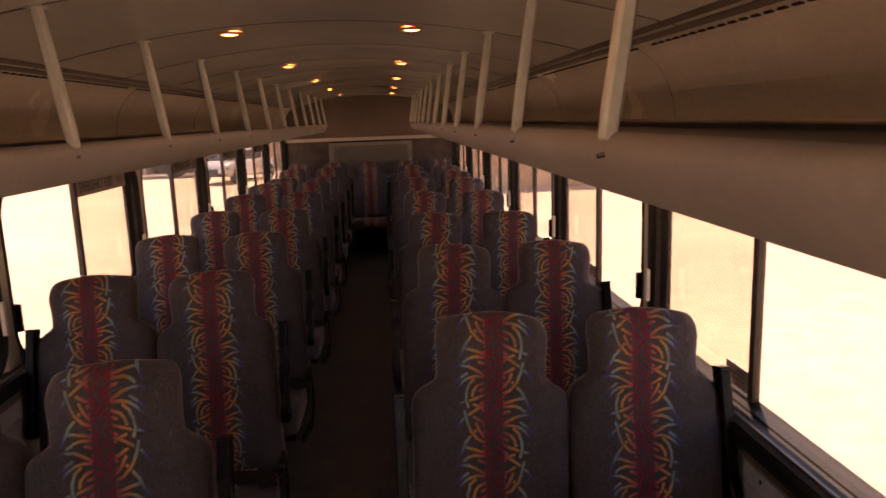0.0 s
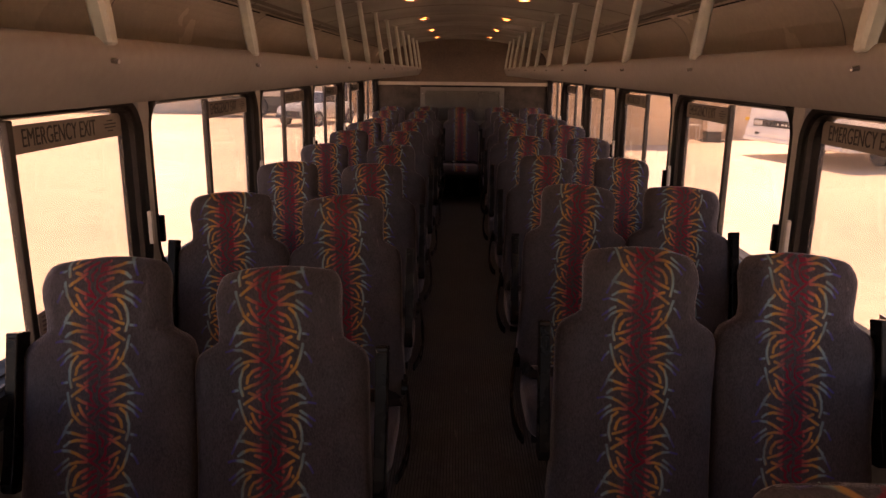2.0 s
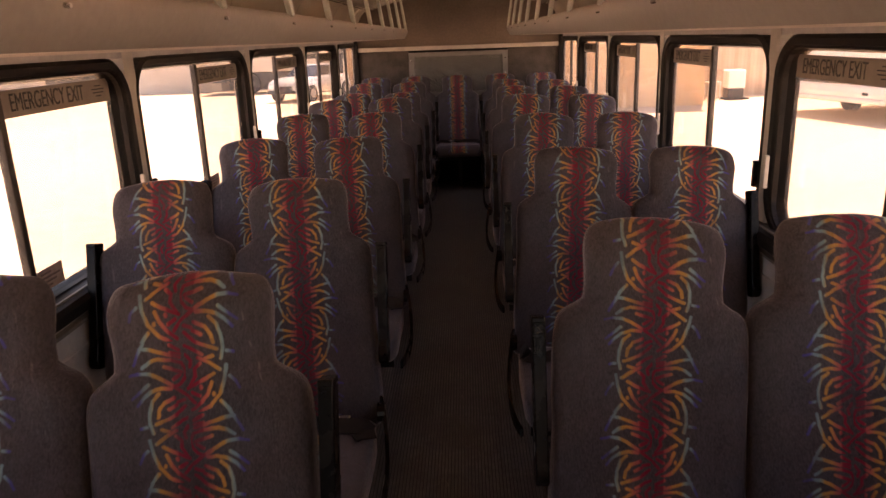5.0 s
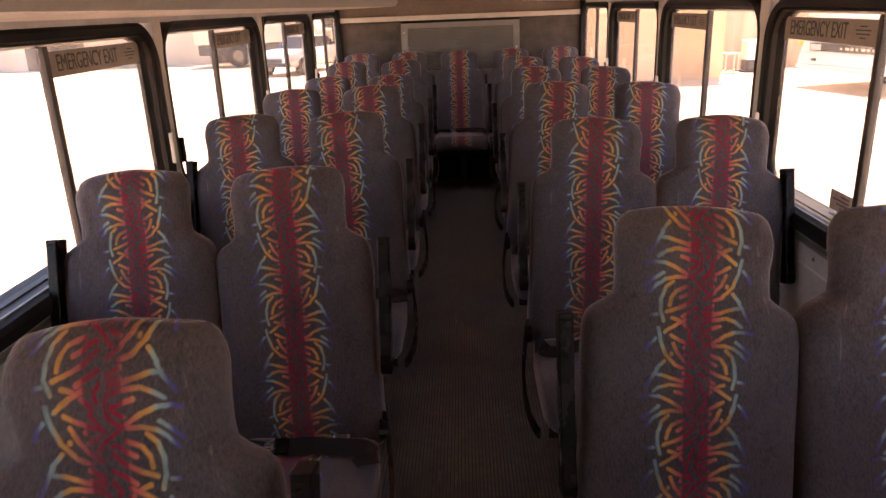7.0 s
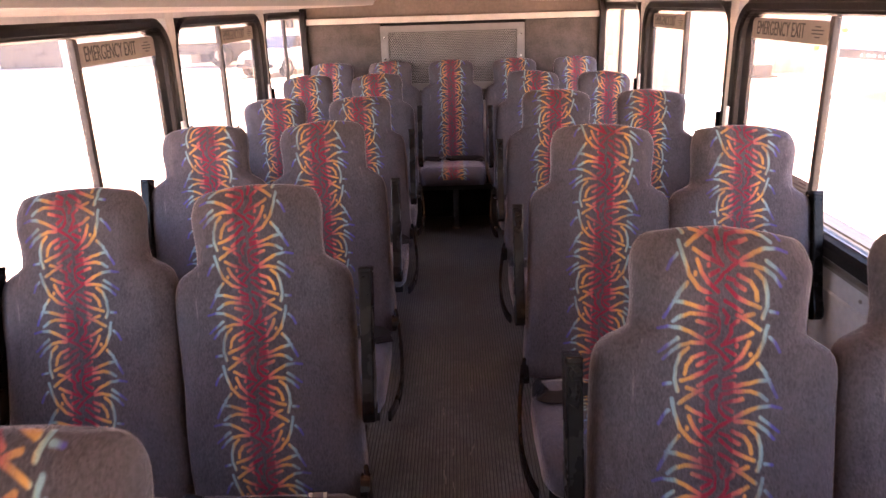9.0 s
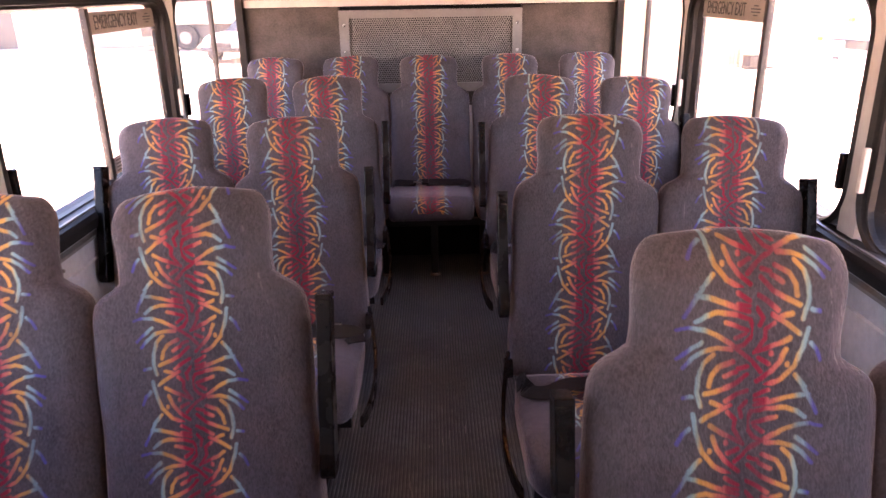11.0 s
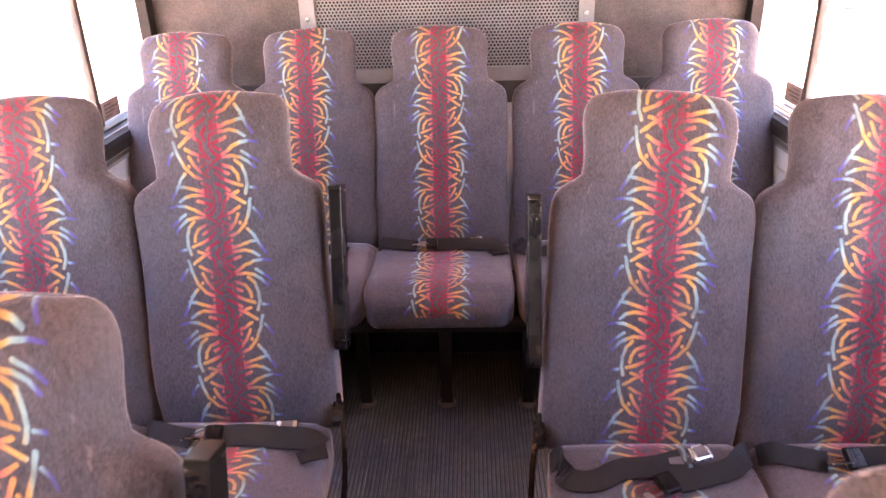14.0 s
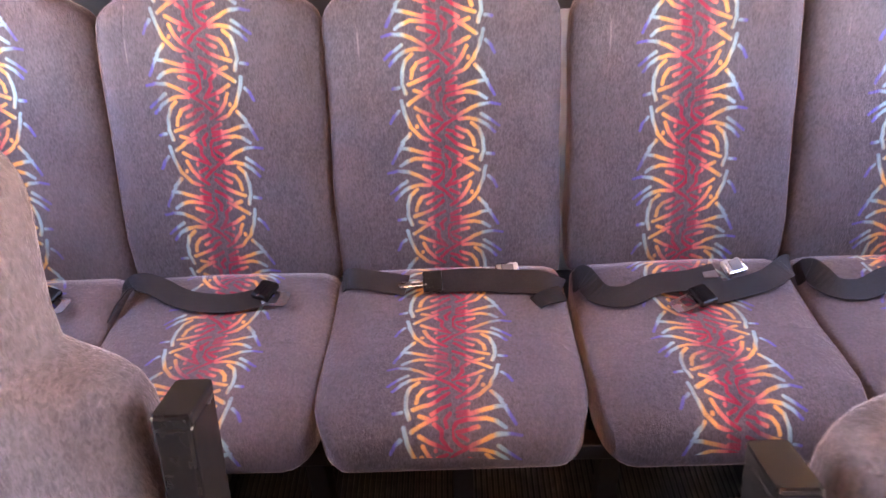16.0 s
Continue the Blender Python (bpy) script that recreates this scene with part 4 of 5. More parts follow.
def ribbon(bm, pts, width, thick=0.0016, across=Vector((0, 1, 0))):
    rings = []
    pts = [Vector(p) for p in pts]
    for i, p in enumerate(pts):
        d = (pts[min(i + 1, len(pts) - 1)] - pts[max(i - 1, 0)]).normalized()
        a = (across - d * across.dot(d)).normalized()
        n = d.cross(a)
        rings.append([p - a * width / 2 - n * thick, p + a * width / 2 - n * thick, p + a * width / 2 + n * thick, p - a * width / 2 + n * thick])
    loft(bm, rings)


def tongue_plate(parent, m):
    """Chrome belt tongue: a rounded plate with a slot, on a folded loop of webbing."""
    bm = bmesh.new()
    outer, inner = rounded_rect(-0.030, 0.030, -0.021, 0.021, 0.010, 4), rounded_rect(-0.023, 0.006, -0.0150, 0.0150, 0.006, 4)
    loft(bm, [[(x, y, 0.0) for x, y in outer], [(x, y, 0.0028) for x, y in outer], [(x, y, 0.0028) for x, y in inner], [(x, y, 0.0) for x, y in inner], [(x, y, 0.0) for x, y in outer]], cap=False)
    bmesh.ops.transform(bm, matrix=m, verts=bm.verts)
    return part("tongue", bm, "chrome", parent, "chrome belt tongue")


def buckle_box(parent, m):
    bm = bmesh.new()
    box(bm, -0.025, 0.025, -0.019, 0.019, 0.0, 0.013, bevel=0.005, m=m)
    b = part("buckle", bm, "chrome", parent, "chrome belt buckle")
    bm = bmesh.new()
    box(bm, -0.012, 0.014, -0.013, 0.013, 0.0125, 0.0150, bevel=0.001, m=m)
    part("release_button", bm, "button", b)
    return b


def eased(pts, n=6):
    """A soft curve through the points."""
    p = [Vector(q) for q in pts]
    p = [p[0] * 2 - p[1]] + p + [p[-1] * 2 - p[-2]]
    out = []
    for a, b, c, d in zip(p, p[1:], p[2:], p[3:]):
        for i in range(n):
            f = i / n
            out.append(0.5 * (b * 2 + (c - a) * f + (a * 2 - b * 5 + c * 4 - d) * f * f + (b * 3 - a - c * 3 + d) * f ** 3))
    return out + [p[-2]]


def strap(name, pts, parent, across=(0, 1, 0.3), width=0.048, label=""):
    """Webbing along points given as (across the seat, back or forward, above the cushion)."""
    bm = bmesh.new()
    z0 = CUSH_AT.z + 0.124
    ribbon(bm, eased([(a, b, z0 + c) for a, b, c in pts]), width, across=Vector(across))
    return part(name, bm, "webbing", parent, label)


def cover(parent, x, y, z, turn, pitch=8):
    """Ribbed black plastic sleeve of a tongue or buckle."""
    bm = bmesh.new()
    m = Matrix.Translation((x, y, CUSH_AT.z + 0.124 + z)) @ pose(0, 0, 0, pitch, 0, turn)
    box(bm, -0.021, 0.021, -0.025, 0.025, 0.0, 0.015, bevel=0.005, m=m)
    for k in (-0.014, -0.007, 0.0):
        box(bm, k - 0.0015, k + 0.0015, -0.019, 0.019, 0.0145, 0.0162, m=m)
    return part("tongue_cover", bm, "black_plastic", parent)


def belt(parent, x, width, kind):
    """Lap belt lying slack on a cushion, with its tongue and buckle; three ways of lying."""
    h = width / 2
    z0 = CUSH_AT.z + 0.124
    if kind == 0:
        first = strap("seat_belt", [(x - h, -0.262, -0.01), (x - h * 0.9, -0.276, 0.012), (x - 0.15, -0.290, 0.012), (x - 0.09, -0.306, 0.011)], parent, (0, 1, 0.55), 0.046, "black lap belt webbing")
        strap("loose_end", [(x - 0.03, -0.302, 0.014), (x + 0.04, -0.300, 0.017), (x + 0.125, -0.308, 0.016), (x + 0.19, -0.318, 0.018), (x + h, -0.330, 0.004)], first, (0, 1, 0.6), 0.052)
        strap("folded_tail", [(x + 0.235, -0.345, 0.008), (x + 0.20, -0.358, 0.010), (x + 0.175, -0.372, 0.007)], first, (0.5, 1, 0.1), 0.040)
        cover(first, x - 0.036, -0.304, 0.014, 4, 22)
        tongue_plate(first, Matrix.Translation((x - 0.076, -0.316, z0 + 0.021)) @ pose(0, 0, 0, 26, 0, 186))
        buckle_box(first, Matrix.Translation((x + 0.125, -0.262, z0 + 0.004)) @ pose(0, 0, 0, 24, 0, 4))
    elif kind == 1:
        first = strap("seat_belt", [(x - h - 0.010, -0.350, -0.03), (x - h + 0.012, -0.310, 0.004), (x - h * 0.86, -0.278, 0.020), (x - 0.154, -0.287, 0.018), (x - 0.08, -0.327, 0.009), (x - 0.003, -0.345, 0.009), (x + 0.044, -0.343, 0.011), (x + 0.085, -0.332, 0.012)], parent, (0.15, 1, 0.2), 0.050, "black lap belt webbing")
        cover(first, x + 0.094, -0.318, 0.012, -24)
        tongue_plate(first, Matrix.Translation((x + 0.120, -0.340, z0 + 0.012)) @ pose(0, 0, 0, 6, -6, -14))
    else:
        first = strap("seat_belt", [(x - h, -0.275, -0.02), (x - h * 0.93, -0.292, 0.010), (x - 0.195, -0.350, 0.009), (x - 0.14, -0.363, 0.010), (x - 0.074, -0.333, 0.016), (x - 0.003, -0.324, 0.016), (x + 0.06, -0.304, 0.018)], parent, (0, 1, 0.3), 0.050, "black lap belt webbing")
        strap("crossing_strap", [(x + h, -0.262, -0.01), (x + h * 0.92, -0.282, 0.014), (x + 0.161, -0.324, 0.013), (x + 0.095, -0.349, 0.012), (x + 0.03, -0.368, 0.011)], first, (0.25, 1, 0.2), 0.050)
        cover(first, x + 0.008, -0.376, 0.010, 24)
        tongue_plate(first, Matrix.Translation((x - 0.030, -0.395, z0 + 0.012)) @ pose(0, 0, 0, 4, 0, 208))
        part("label_plate", boxes((x + 0.028, x + 0.058, -0.322, -0.296, z0 + 0.0195, z0 + 0.0215)), "button", first)
        buckle_box(first, Matrix.Translation((x + 0.098, -0.288, z0 + 0.016)) @ pose(0, 0, 0, 18, 0, 20))
    return first


def seat_base(parent, x0, x1, aisle):
    """Steel cross beams, a leg by the aisle and a bracket at the wall."""
    for y in (-0.62, -0.32):
        part("cross_beam", boxes((x0 + 0.01, x1 - 0.01, y - 0.02, y + 0.02, 0.31, 0.35), bevel=0.004), "steel", parent)
    xi = aisle * 0.40
    bm = bmesh.new()
    for y in (-0.66, -0.24):
        box(bm, xi - 0.022, xi + 0.022, y - 0.018, y + 0.018, 0.02, 0.33, bevel=0.004)
    box(bm, xi - 0.03, xi + 0.03, -0.70, -0.20, 0.0, 0.02, bevel=0.003)
    part("leg", bm, "steel", parent)


def side_shield(parent, x):
    """Curved black guard by the cushion's aisle side, from the recliner to the front."""
    bm = bmesh.new()
    to_aisle = -1 if x > 0 else 1
    pts = []
    for i in range(13):
        f = i / 12
        y, z = -0.20 - 0.40 * f, 0.505 - 0.20 * math.sin(f * math.pi / 2) ** 0.8
        pts.append((x + to_aisle * 0.030 * math.sin(f * math.pi) ** 0.8, y, z))
    rings = []
    for i, p in enumerate(pts):
        w = 0.024 * (0.55 + 0.45 * math.sin(math.pi * (0.1 + 0.8 * i / 12)))
        rings.append([(p[0] + 0.006 * cx, p[1] + w * 0.35 * cz, p[2] + w * cz) for cx, cz in ((-1, -0.7), (-0.6, -1), (0.6, -1), (1, -0.7), (1, 0.7), (0.6, 1), (-0.6, 1), (-1, 0.7))])
    loft(bm, rings)
    part("side_guard", bm, "black_plastic", parent)
    bm = bmesh.new()
    cyl(bm, (x - 0.012, -0.21, 0.47), (x + 0.012, -0.21, 0.47), 0.032, 0.030, 14)
    part("recliner_hub", bm, "black_plastic", parent)


LEFT_ROWS = [0.53, 1.65, 2.71, 3.69, 4.78, 5.89, 6.87, 8.00, 8.93]
RIGHT_ROWS = [0.625, 1.87, 3.01, 4.22, 5.39, 6.45, 7.64, 8.85]


def double_seat(aisle):
    """A two-place seat; aisle is the sign of x of its side of the bus."""
    root = tagged(new("double_bus_seat"), "two-place bus seat in grey velour with a fiery woven stripe", "bus seat", group="double seats along the aisle")
    for i, x in enumerate((aisle * 0.492, aisle * 0.948)):
        foot = x - aisle * 0.034
        mesh_part("backrest", BACK_ROW, root, Matrix.Translation(BACK_AT + Vector((foot, 0, 0))) @ pose(0, 0, 0, 0, aisle * 3.5, 0))
        mesh_part("seat_cushion", CUSH_ROW, root, Matrix.Translation(CUSH_AT + Vector((x - aisle * 0.02, 0, 0))))
        belt(root, x - aisle * 0.02, 0.44, ((2, 0) if aisle > 0 else (0, 1))[i])
    armrest(root, aisle * 0.222)
    armrest(root, aisle * 1.178, 0.02)
    x0, x1 = sorted((aisle * 0.25, aisle * 1.19))
    seat_base(root, x0, x1, aisle)
    side_shield(root, aisle * 0.232)
    return root


for aisle, rows in ((-1, LEFT_ROWS), (1, RIGHT_ROWS)):
    seat = double_seat(aisle)
    seat.matrix_basis = pose(0, rows[0], 0)
    for y in rows[1:]:
        copy_thing(seat, pose({6.45: -0.013, 8.85: 0.012}.get(y, 0.0), y, 0))
# backs that stand a little lower or higher than the rest: by the aisle, then by the window
SINK_LEFT = [(0, 0), (-0.018, 0), (-0.007, 0), (-0.003, 0.003), (-0.010, -0.006), (-0.006, -0.003), (0.005, 0), (-0.036, -0.034), (0, 0)]
SINK_RIGHT = [(0, 0), (-0.006, -0.015), (0.003, 0), (-0.006, -0.016), (0.009, 0.0), (0.034, 0.017), (0.013, 0), (0, -0.018)]
# how far along and across the cloth each back's stripe was cut, in millimetres: by the aisle, then by the window
CUT_LEFT = [((60, 0), (20, 0)), ((133, -17), (132, -5)), ((155, 0), (236, -6)), ((86, 2), (235, 18)), ((14, -1), (221, 18)), ((28, -20), (268, -8)), ((82, -12), (98, 25)), ((153, 0), (160, 27)), ((88, -11), (192, -9))]
CUT_RIGHT = [((60, 0), (210, 0)), ((193, 2), (144, -20)), ((113, -6), (18, -8)), ((226, 2), (100, 17)), ((165, -8), (0, -15)), ((194, 5), (168, -15)), ((1, -8), (248, -24)), ((112, 18), (163, 23))]
pick = random.Random(5)
seed = 30
for root in sorted((ob for ob in bpy.data.objects if ob.parent is None and ob.name.startswith("double_bus_seat")), key=lambda ob: ob.name):
    for ob in root.children:
        if ob.name.startswith("backrest"):
            y, x = root.matrix_basis.translation.y, ob.location.x
            rows, cuts, sinks = (LEFT_ROWS, CUT_LEFT, SINK_LEFT) if x < 0 else (RIGHT_ROWS, CUT_RIGHT, SINK_RIGHT)
            row = min(range(len(rows)), key=lambda k: abs(rows[k] - y))
            seed += 1
            ob.data = worn(BACK_ROW, seed, cuts[row][abs(x) > 0.7])
            ob.location.z += sinks[row][abs(x) > 0.7]
        elif ob.name.startswith("seat_cushion"):
            ob.data = pick.choice(CUSH_ROWS)

bench = tagged(new("rear_bench"), "five-place rear bench in grey velour with fiery woven stripes", "bus seat")
bench.matrix_basis = pose(0, 10.0, 0)
for k, x in enumerate((-0.968, -0.500, -0.016, 0.487, 0.965)):
    tip = 0.0
    wide = Matrix.Diagonal((1.045 if k == 2 else 1.0, 1, 1, 1))
    mesh_part("backrest", worn(BACK_BENCH, k + 11, ((200, -15), (257, -12), (56, -2), (27, 6), (187, 6))[k]), bench, Matrix.Translation(BACK_AT + Vector((x - 0.013 * tip, 0, 0))) @ pose(0, 0, 0, 0, tip, 0) @ wide)
    mesh_part("seat_cushion", worn(CUSH_BENCH, k + 21), bench, Matrix.Translation(CUSH_AT + Vector((x, 0, 0))) @ wide)
    belt(bench, x, 0.47, (1, 1, 0, 2, 2)[k])
for y in (-0.62, -0.30):
    part("cross_beam", boxes((-1.19, 1.19, y - 0.02, y + 0.02, 0.31, 0.35), bevel=0.004), "steel", bench)
for x in (-0.75, -0.283, 0.0, 0.283, 0.75):
    bm = boxes((x - 0.02, x + 0.02, -0.625, -0.585, 0.012, 0.33), bevel=0.004)
    leg = part("leg", bm, "steel", bench)
    bm = bmesh.new()
    cyl(bm, (x, -0.605, 0.0), (x, -0.605, 0.014), 0.034, 0.028, 14)
    part("foot", bm, "upper_rear", leg, "worn metal foot")
part("riser", boxes((-1.19, 1.19, -0.28, -0.25, 0.0, 0.345)), "riser", bench, "ribbed rubber riser, its colour darkened for the shade under the bench")

# ---- outside: yard, buildings, parked vehicles ----
G = -0.68
bm = bmesh.new()
n = 40
grid = [[bm.verts.new((-600 + 1200 * i / n, -600 + 1200 * j / n, G)) for j in range(n + 1)] for i in range(n + 1)]
for i in range(n):
    for j in range(n):
        bm.faces.new((grid[i][j], grid[i + 1][j], grid[i + 1][j + 1], grid[i][j + 1]))
structure("ground", bm, "ground", "sunlit pale concrete yard", "ground")


def building(name, label, x0, x1, y0, y1, h, material, holes=()):
    """A plain walled block with a parapet and near-black boxes for shaded openings."""
    root = tagged(new(name), label, "building")
    root.matrix_basis = pose(x0, y0, G)
    w, d = x1 - x0, y1 - y0
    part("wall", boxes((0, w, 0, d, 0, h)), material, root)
    part("roof", boxes((-0.15, w + 0.15, -0.15, d + 0.15, h, h + 0.25)), "stucco_light", root)
    for (a, b, z0, z1, face) in holes:
        if face == "front":
            part("opening", boxes((a, b, -0.03, 0.2, z0, z1)), "car_dark", root, "near-black box for the shade in an opening")
        else:
            xs = (-0.03, 0.2) if face == "low" else (w - 0.2, w + 0.03)
            part("opening", boxes((*xs, a, b, z0, z1)), "car_dark", root, "near-black box for the shade in an opening")
    return root


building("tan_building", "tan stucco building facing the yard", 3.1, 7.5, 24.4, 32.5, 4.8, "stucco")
# The shed's dark grey carries the deep shade it stands in.
building("open_shed", "dark grey shed, deep shade put into its colour", -12.4, -7.0, 40.2, 46.0, 3.4, "shade_wall", [(0.4, 4.8, 0.0, 2.8, "front")])
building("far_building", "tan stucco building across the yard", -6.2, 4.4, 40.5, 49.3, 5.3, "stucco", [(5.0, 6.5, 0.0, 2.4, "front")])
building("pale_garage", "pale stucco garage across the yard", -31.7, -12.5, 39.2, 52.0, 3.6, "stucco_light", [(3.0, 6.0, 0.0, 2.6, "front"), (10.0, 13.0, 0.0, 2.6, "front")])
building("pale_house", "pale low building at the yard's far edge", 11.4, 29.9, 52.8, 63.4, 3.7, "stucco_light", [(2.0, 4.0, 0.8, 2.2, "front"), (8.0, 9.2, 0.0, 2.2, "front")])

fence = tagged(new("yard_fence"), "tan ribbed metal fence at the yard's edge", "fence")
bm = bmesh.new()
pts = []
for i in range(80):
    pts.append((7.52 + 0.11 * i, 27.2 + (0.04 if i % 4 < 2 else 0.0)))
loft(bm, [[(x, y, G) for x, y in pts], [(x, y, G + 2.1) for x, y in pts]], closed=False)
part("sheet", bm, "fence", fence)
for i in range(5):
    part("post", boxes((7.55 + 2.1 * i, 7.65 + 2.1 * i, 27.26, 27.36, G, G + 2.15)), "steel", fence)

tank = tagged(new("storage_tank"), "white box tank on a dark base in the yard", "tank")
tank.matrix_basis = pose(8.72, 25.8, G) @ Matrix.Diagonal((0.95, 0.95, 0.80, 1))
part("body", boxes((0, 0.62, 0, 0.6, 0.45, 1.20), bevel=0.06), "car_white", tank)
part("base", boxes((0.04, 0.58, 0.02, 0.58, 0.05, 0.45), bevel=0.04), "car_dark", tank)
part("foot_plate", boxes((-0.1, 0.75, -0.05, 0.65, 0.0, 0.06)), "steel", tank)

crate = tagged(new("yard_table"), "small pale table standing in the yard", "table")
crate.matrix_basis = pose(8.02, 25.6, G) @ Matrix.Diagonal((0.60, 0.7, 0.8, 1))
part("tabletop", boxes((0, 0.72, 0, 0.6, 0.70, 0.76), bevel=0.01), "latch", crate)
for x, y in ((0.02, 0.02), (0.64, 0.02), (0.02, 0.52), (0.64, 0.52)):
    part("leg", boxes((x, x + 0.06, y, y + 0.06, 0.0, 0.70)), "latch", crate)


def wheel(parent, x, y, z, r=0.36, axis=0):
    a = Vector((0.11, 0, 0)) if axis == 0 else Vector((0, 0.11, 0))
    c = Vector((x, y, z))
    bm = bmesh.new()
    cyl(bm, c - a, c + a, r, r, 20)
    w = part("wheel", bm, "tyre", parent)
    bm = bmesh.new()
    cyl(bm, c - a * 1.08, c + a * 1.08, r * 0.6, r * 0.55, 16)
    part("rim", bm, "sign", w)


# white coach parked alongside, its flank to the bus
coach = tagged(new("white_bus"), "white parked bus with a dark window band", "bus")
coach.matrix_basis = pose(8.50, 21.95, G, 0, 0, -75)
bm = bmesh.new()
prof = [(0.06, 0.46), (0.0, 0.50), (-0.03, 0.70), (0.0, 0.84), (0.03, 0.90), (0.08, 1.12), (0.12, 1.60), (0.20, 2.15), (0.40, 2.30), (5.7, 2.30), (5.9, 2.1), (5.95, 0.46)]
rows_x = ((0.0, 0.14), (0.05, 0.06), (0.16, 0.0), (3.84, 0.0), (3.95, 0.06), (4.0, 0.14))
loft(bm, [[(x, y + inset if y < 1 else y - inset, z - inset * 0.4 if z > 1 else z) for y, z in prof] for x, inset in rows_x])
part("body", bm, "car_white", coach)
part("window_band", boxes((0.46, 3.7, -0.01, 0.14, 0.90, 1.10), bevel=0.02), "dark_glass", coach)
bm = bmesh.new()
for k in range(9):
    box(bm, 1.5 + 0.16 * k, 1.5 + 0.16 * k + (0.05, 0.11, 0.08)[k % 3], -0.016, 0.0, 0.965, 1.015)
part("lettering_bars", bm, "latch", coach)
part("pale_panel", boxes((0.50, 0.86, -0.018, 0.02, 0.93, 1.07), bevel=0.01), "car_silver", coach)
part("bumper", boxes((0.08, 3.92, -0.06, 0.08, 0.48, 0.60), bevel=0.04), "car_white", coach)
for x in (0.58, 3.3):
    part("badge", boxes((x, x + 0.20, -0.05, 0.02, 0.66, 0.74), bevel=0.03), "car_dark", coach)
for x, z in ((0.80, 1.44), (0.03, 1.02)):
    part("marker_lamp", boxes((x, x + 0.11, 0.0, 0.2, z, z + 0.10), bevel=0.02), "yellow", coach, "amber marker lamp")
for x in (0.8, 3.2):
    bm = bmesh.new()
    cyl(bm, (x, 1.9, 0.30), (x, 2.12, 0.30), 0.30, 0.30, 20)
    part("wheel", bm, "tyre", coach)

# pale car facing the bus, and an old truck standing in front of the shed
car = tagged(new("parked_car"), "pale silver car with dark windows parked in the yard", "car")
car.matrix_basis = pose(-6.37, 32.36, G, 0, 0, -110)
bm = bmesh.new()
sections = ((-2.05, 0.62, 0.42, 0.78), (-1.95, 0.76, 0.34, 0.92), (-1.2, 0.84, 0.30, 0.98), (0.5, 0.85, 0.30, 0.97), (0.95, 0.85, 0.30, 0.96), (1.75, 0.82, 0.32, 0.90), (2.05, 0.76, 0.36, 0.82), (2.15, 0.60, 0.42, 0.72))
loft(bm, [[(x, -w, z0 + 0.08), (x, -w, (z0 + z1) / 2), (x, -w * 0.95, z1 - 0.05), (x, -w * 0.85, z1), (x, w * 0.85, z1), (x, w * 0.95, z1 - 0.05), (x, w, (z0 + z1) / 2), (x, w, z0 + 0.08), (x, w * 0.9, z0), (x, -w * 0.9, z0)] for x, w, z0, z1 in sections])
part("body", bm, "car_silver", car, smooth=True)
bm = bmesh.new()
loft(bm, [[(x0, -0.72, 0.95), (x1, -0.60, z), (x1, 0.60, z), (x0, 0.72, 0.95)] for x0, x1, z in ((-1.55, -1.55, 0.96), (-1.45, -1.0, 1.34), (0.75, 0.15, 1.38), (0.95, 0.95, 0.96))])
part("cabin", bm, "dark_glass", car, "dark car windows")
bm = bmesh.new()
box(bm, -1.0, 0.15, -0.60, 0.60, 1.33, 1.40, bevel=0.03)
part("roof", bm, "car_silver", car)
part("grille", boxes((2.10, 2.17, -0.42, 0.42, 0.50, 0.66), bevel=0.01), "car_dark", car)
part("bumper", boxes((2.05, 2.24, -0.74, 0.74, 0.36, 0.50), bevel=0.04), "car_dark", car)
for y in (-0.56, 0.56):
    part("headlight", boxes((2.04, 2.16, y - 0.13, y + 0.13, 0.56, 0.70), bevel=0.03), "car_white", car, "clear headlight")
for x in (-1.37, 1.37):
    for y in (-0.78, 0.78):
        wheel(car, x, y, 0.33, 0.33, axis=1)

truck = tagged(new("old_truck"), "weathered pale truck with a box body in front of the shed", "truck")
truck.matrix_basis = pose(-12.2, 36.4, G)
part("box_body", boxes((0.0, 4.6, 0.0, 2.1, 1.02, 2.75), bevel=0.06), "stucco_light", truck)
part("chassis", boxes((0.1, 5.9, 0.25, 1.85, 0.55, 1.0), bevel=0.03), "car_dark", truck)
bm = bmesh.new()
loft(bm, [[(x, 0.05, z0), (x, 2.05, z0), (x, 2.0, z1), (x, 0.10, z1)] for x, z0, z1 in ((4.62, 0.75, 2.3), (5.3, 0.75, 2.28), (5.65, 0.75, 1.55), (6.3, 0.75, 1.45))])
part("cab", bm, "stucco_light", truck)
part("side_window", boxes((4.75, 5.3, 0.02, 0.12, 1.55, 2.1), bevel=0.02), "dark_glass", truck)
for x in (2.0, 5.1):
    bm = bmesh.new()
    cyl(bm, (x, -0.03, 0.50), (x, 0.27, 0.50), 0.50, 0.50, 22)
    tyre = part("wheel", bm, "tyre", truck)
    bm = bmesh.new()
    cyl(bm, (x, -0.05, 0.50), (x, 0.0, 0.50), 0.24, 0.27, 16)
    part("rim", bm, "sign", tyre)

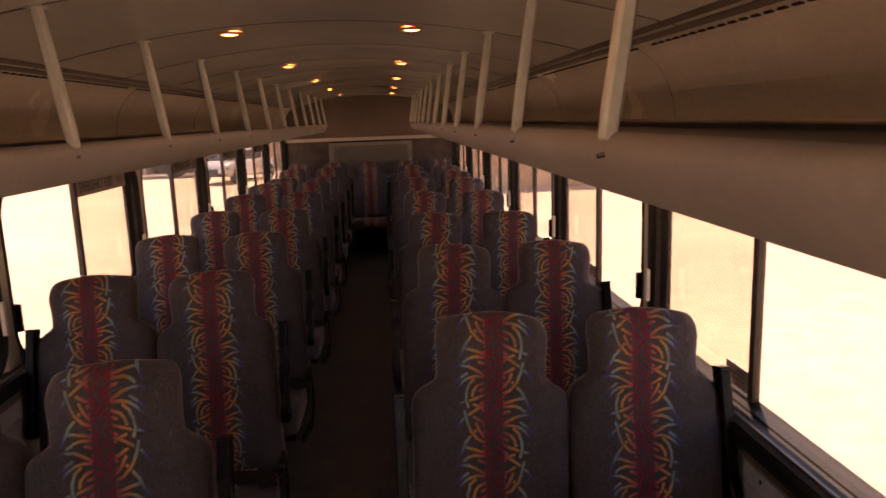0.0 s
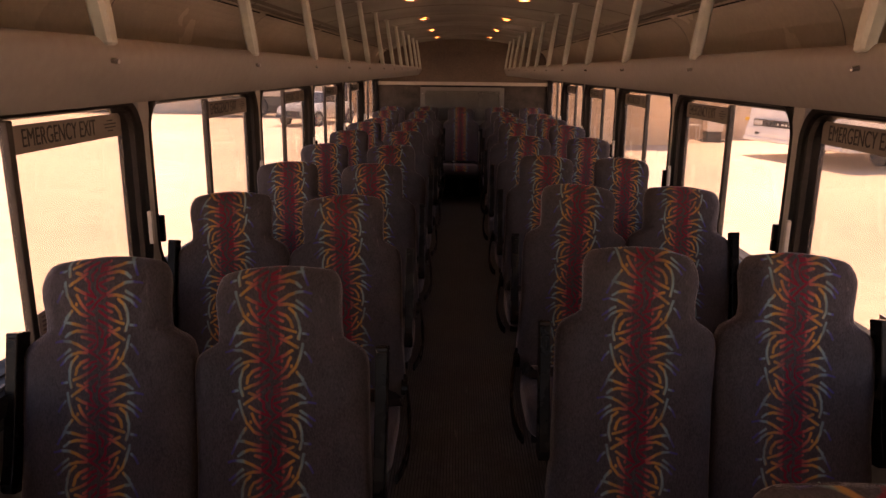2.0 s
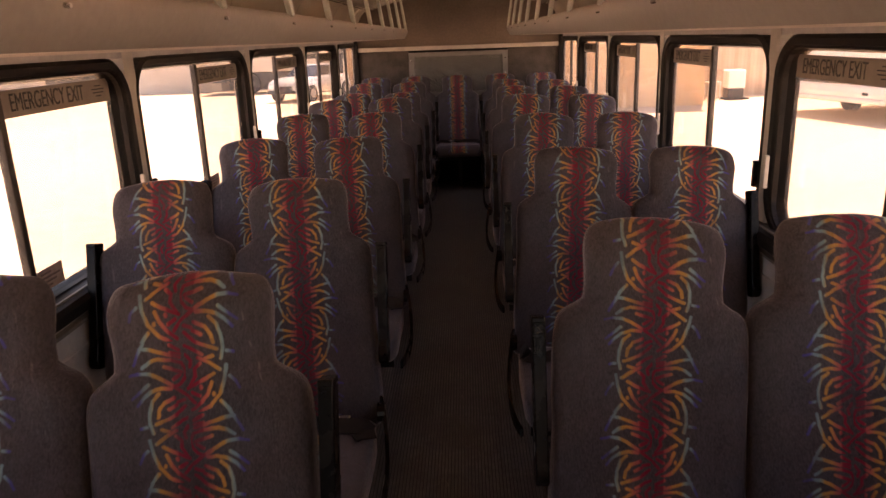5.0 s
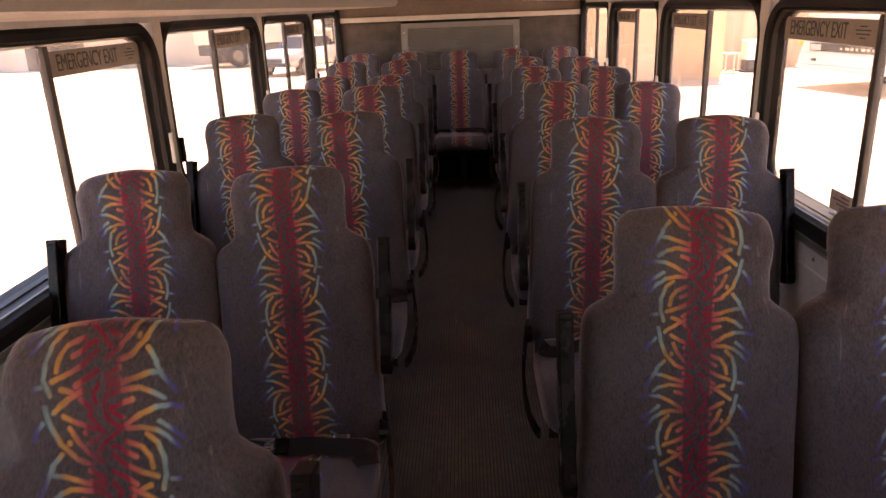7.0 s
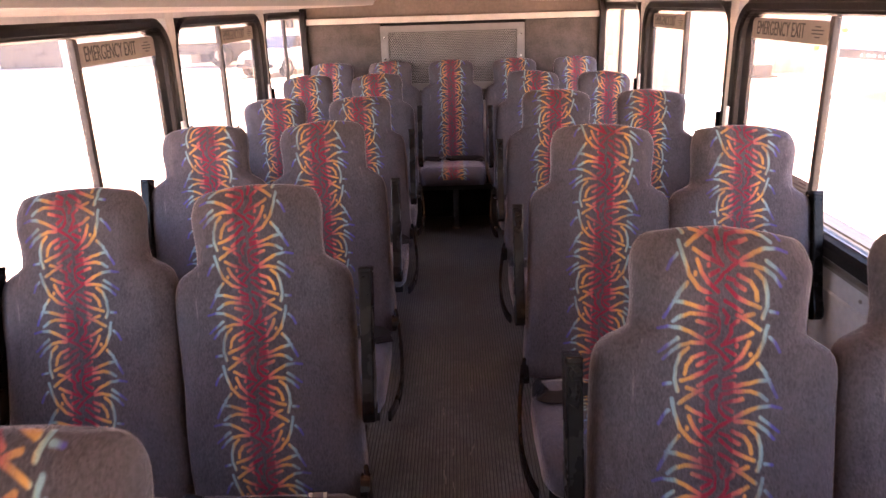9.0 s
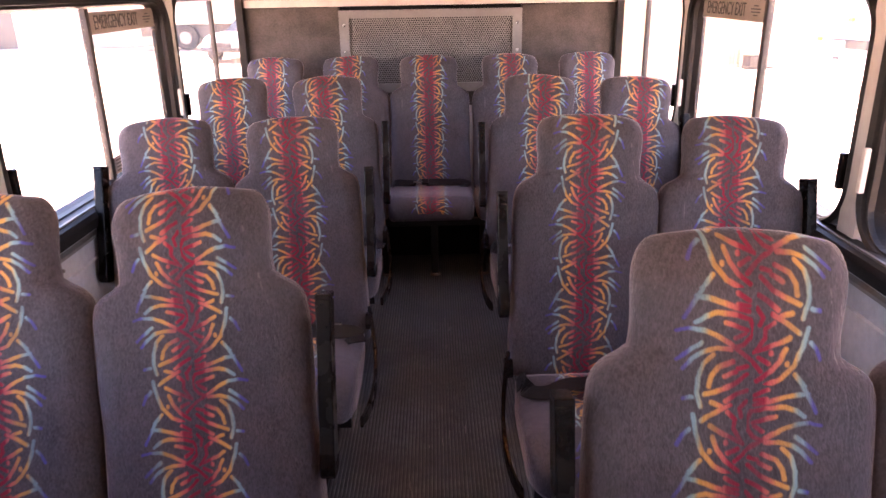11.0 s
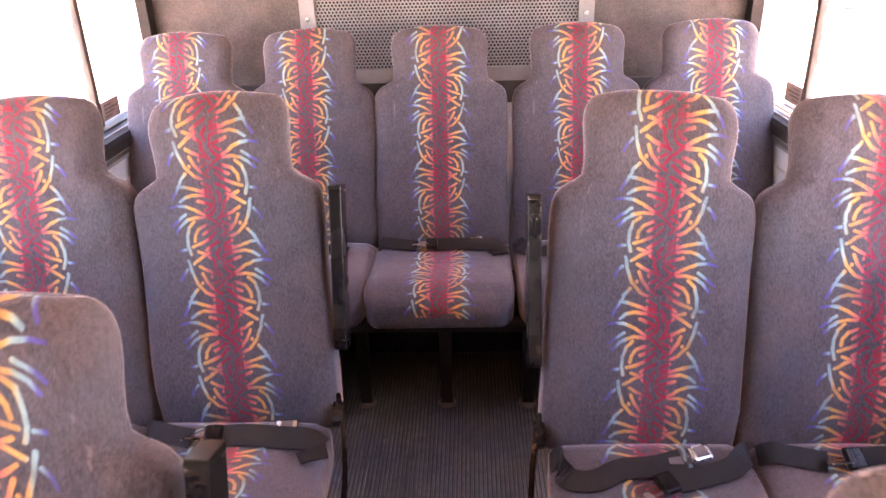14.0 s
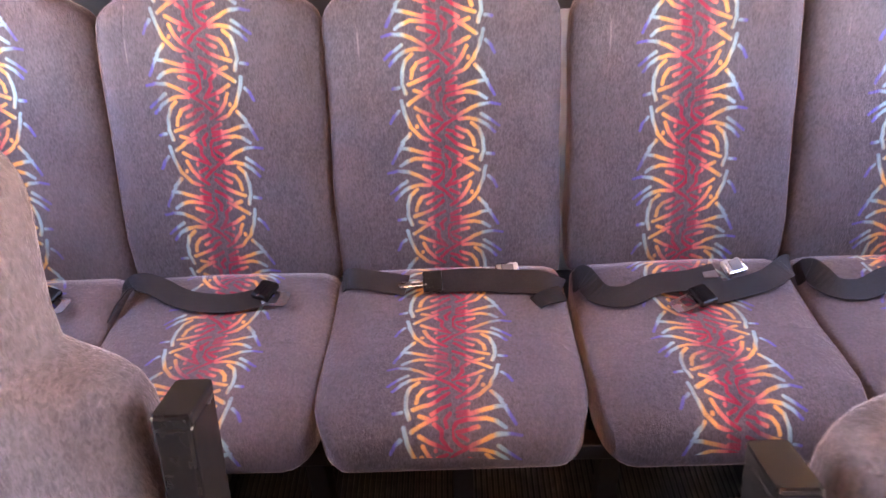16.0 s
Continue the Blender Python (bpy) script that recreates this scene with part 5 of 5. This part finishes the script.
post = tagged(new("utility_post"), "dark wooden utility post with two cross arms", "post")
bm = bmesh.new()
cyl(bm, (0, 0, 0), (0, 0, 4.6), 0.09, 0.07, 12)
part("pole", bm, "car_dark", post)
for z in (2.0, 3.3):
    part("cross_arm", boxes((-0.75, 0.75, -0.05, 0.05, z, z + 0.10), bevel=0.01), "car_dark", post)
post.matrix_basis = pose(14.0, 34.8, G)
copy_thing(post, pose(-5.5, 35.0, G, 0, 0, 30))
rack_stand = tagged(new("pipe_rack"), "rusty steel rack with pipes at the yard's edge", "rack")
rack_stand.matrix_basis = pose(12.6, 34.3, G)
for x in (0.0, 1.3):
    part("upright", boxes((x - 0.04, x + 0.04, -0.04, 0.04, 0.0, 1.5)), "fence", rack_stand)
for z in (0.5, 1.0, 1.42):
    bm = bmesh.new()
    cyl(bm, (-0.3, 0.0, z), (1.6, 0.0, z + 0.03), 0.05, 0.05, 10)
    part("pipe", bm, "shade_wall", rack_stand)

# ---- aisle floor: ribs and scuffs ----
bm = bmesh.new()
verts, faces = [], []
for k in range(96):
    x = -0.63 + 0.0132 * k
    b0 = len(verts)
    for y in (Y_FRONT, 9.72):
        verts += [(x, y, 0.0), (x + 0.0015, y, 0.003), (x + 0.0065, y, 0.003), (x + 0.008, y, 0.0)]
    for i in range(3):
        faces.append((b0 + i, b0 + i + 1, b0 + 5 + i, b0 + 4 + i))
bm.free()
me = bpy.data.meshes.new("floor_ribs")
me.from_pydata(verts, [], faces)
me.materials.append(M["rib"])
tagged(new("floor_ribs", me), "fine lengthwise ribs of the rubber aisle floor", "floor ribs", kind="stuff")
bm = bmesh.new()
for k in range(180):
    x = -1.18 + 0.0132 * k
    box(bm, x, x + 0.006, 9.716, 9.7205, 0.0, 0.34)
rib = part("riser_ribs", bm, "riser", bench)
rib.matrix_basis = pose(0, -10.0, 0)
bm = bmesh.new()
rnd = random.Random(5)
for k in range(70):
    x, y = rnd.gauss(0.0, 0.07), rnd.uniform(0.5, 9.2)
    l, w = rnd.uniform(0.004, 0.035) * (2.2 if k % 9 == 0 else 1), rnd.uniform(0.0015, 0.004)
    a = rnd.gauss(0, 0.25)
    pts = []
    for i in range(7):
        f = i / 6 - 0.5
        pts.append((x + math.sin(a) * l * f + rnd.gauss(0, 0.0012), y + l * 2 * f))
    for (xa, ya), (xb, yb) in zip(pts, pts[1:]):
        ww = w * rnd.uniform(0.4, 1.2)
        vs = [bm.verts.new(p) for p in ((xa - ww, ya, 0.0034), (xa + ww, ya, 0.0034), (xb + ww, yb, 0.0034), (xb - ww, yb, 0.0034))]
        bm.faces.new(vs)
tagged(part("floor_scuffs", bm, "scuff"), "pale scuff marks on the rubber floor", "scuffs", kind="stuff")
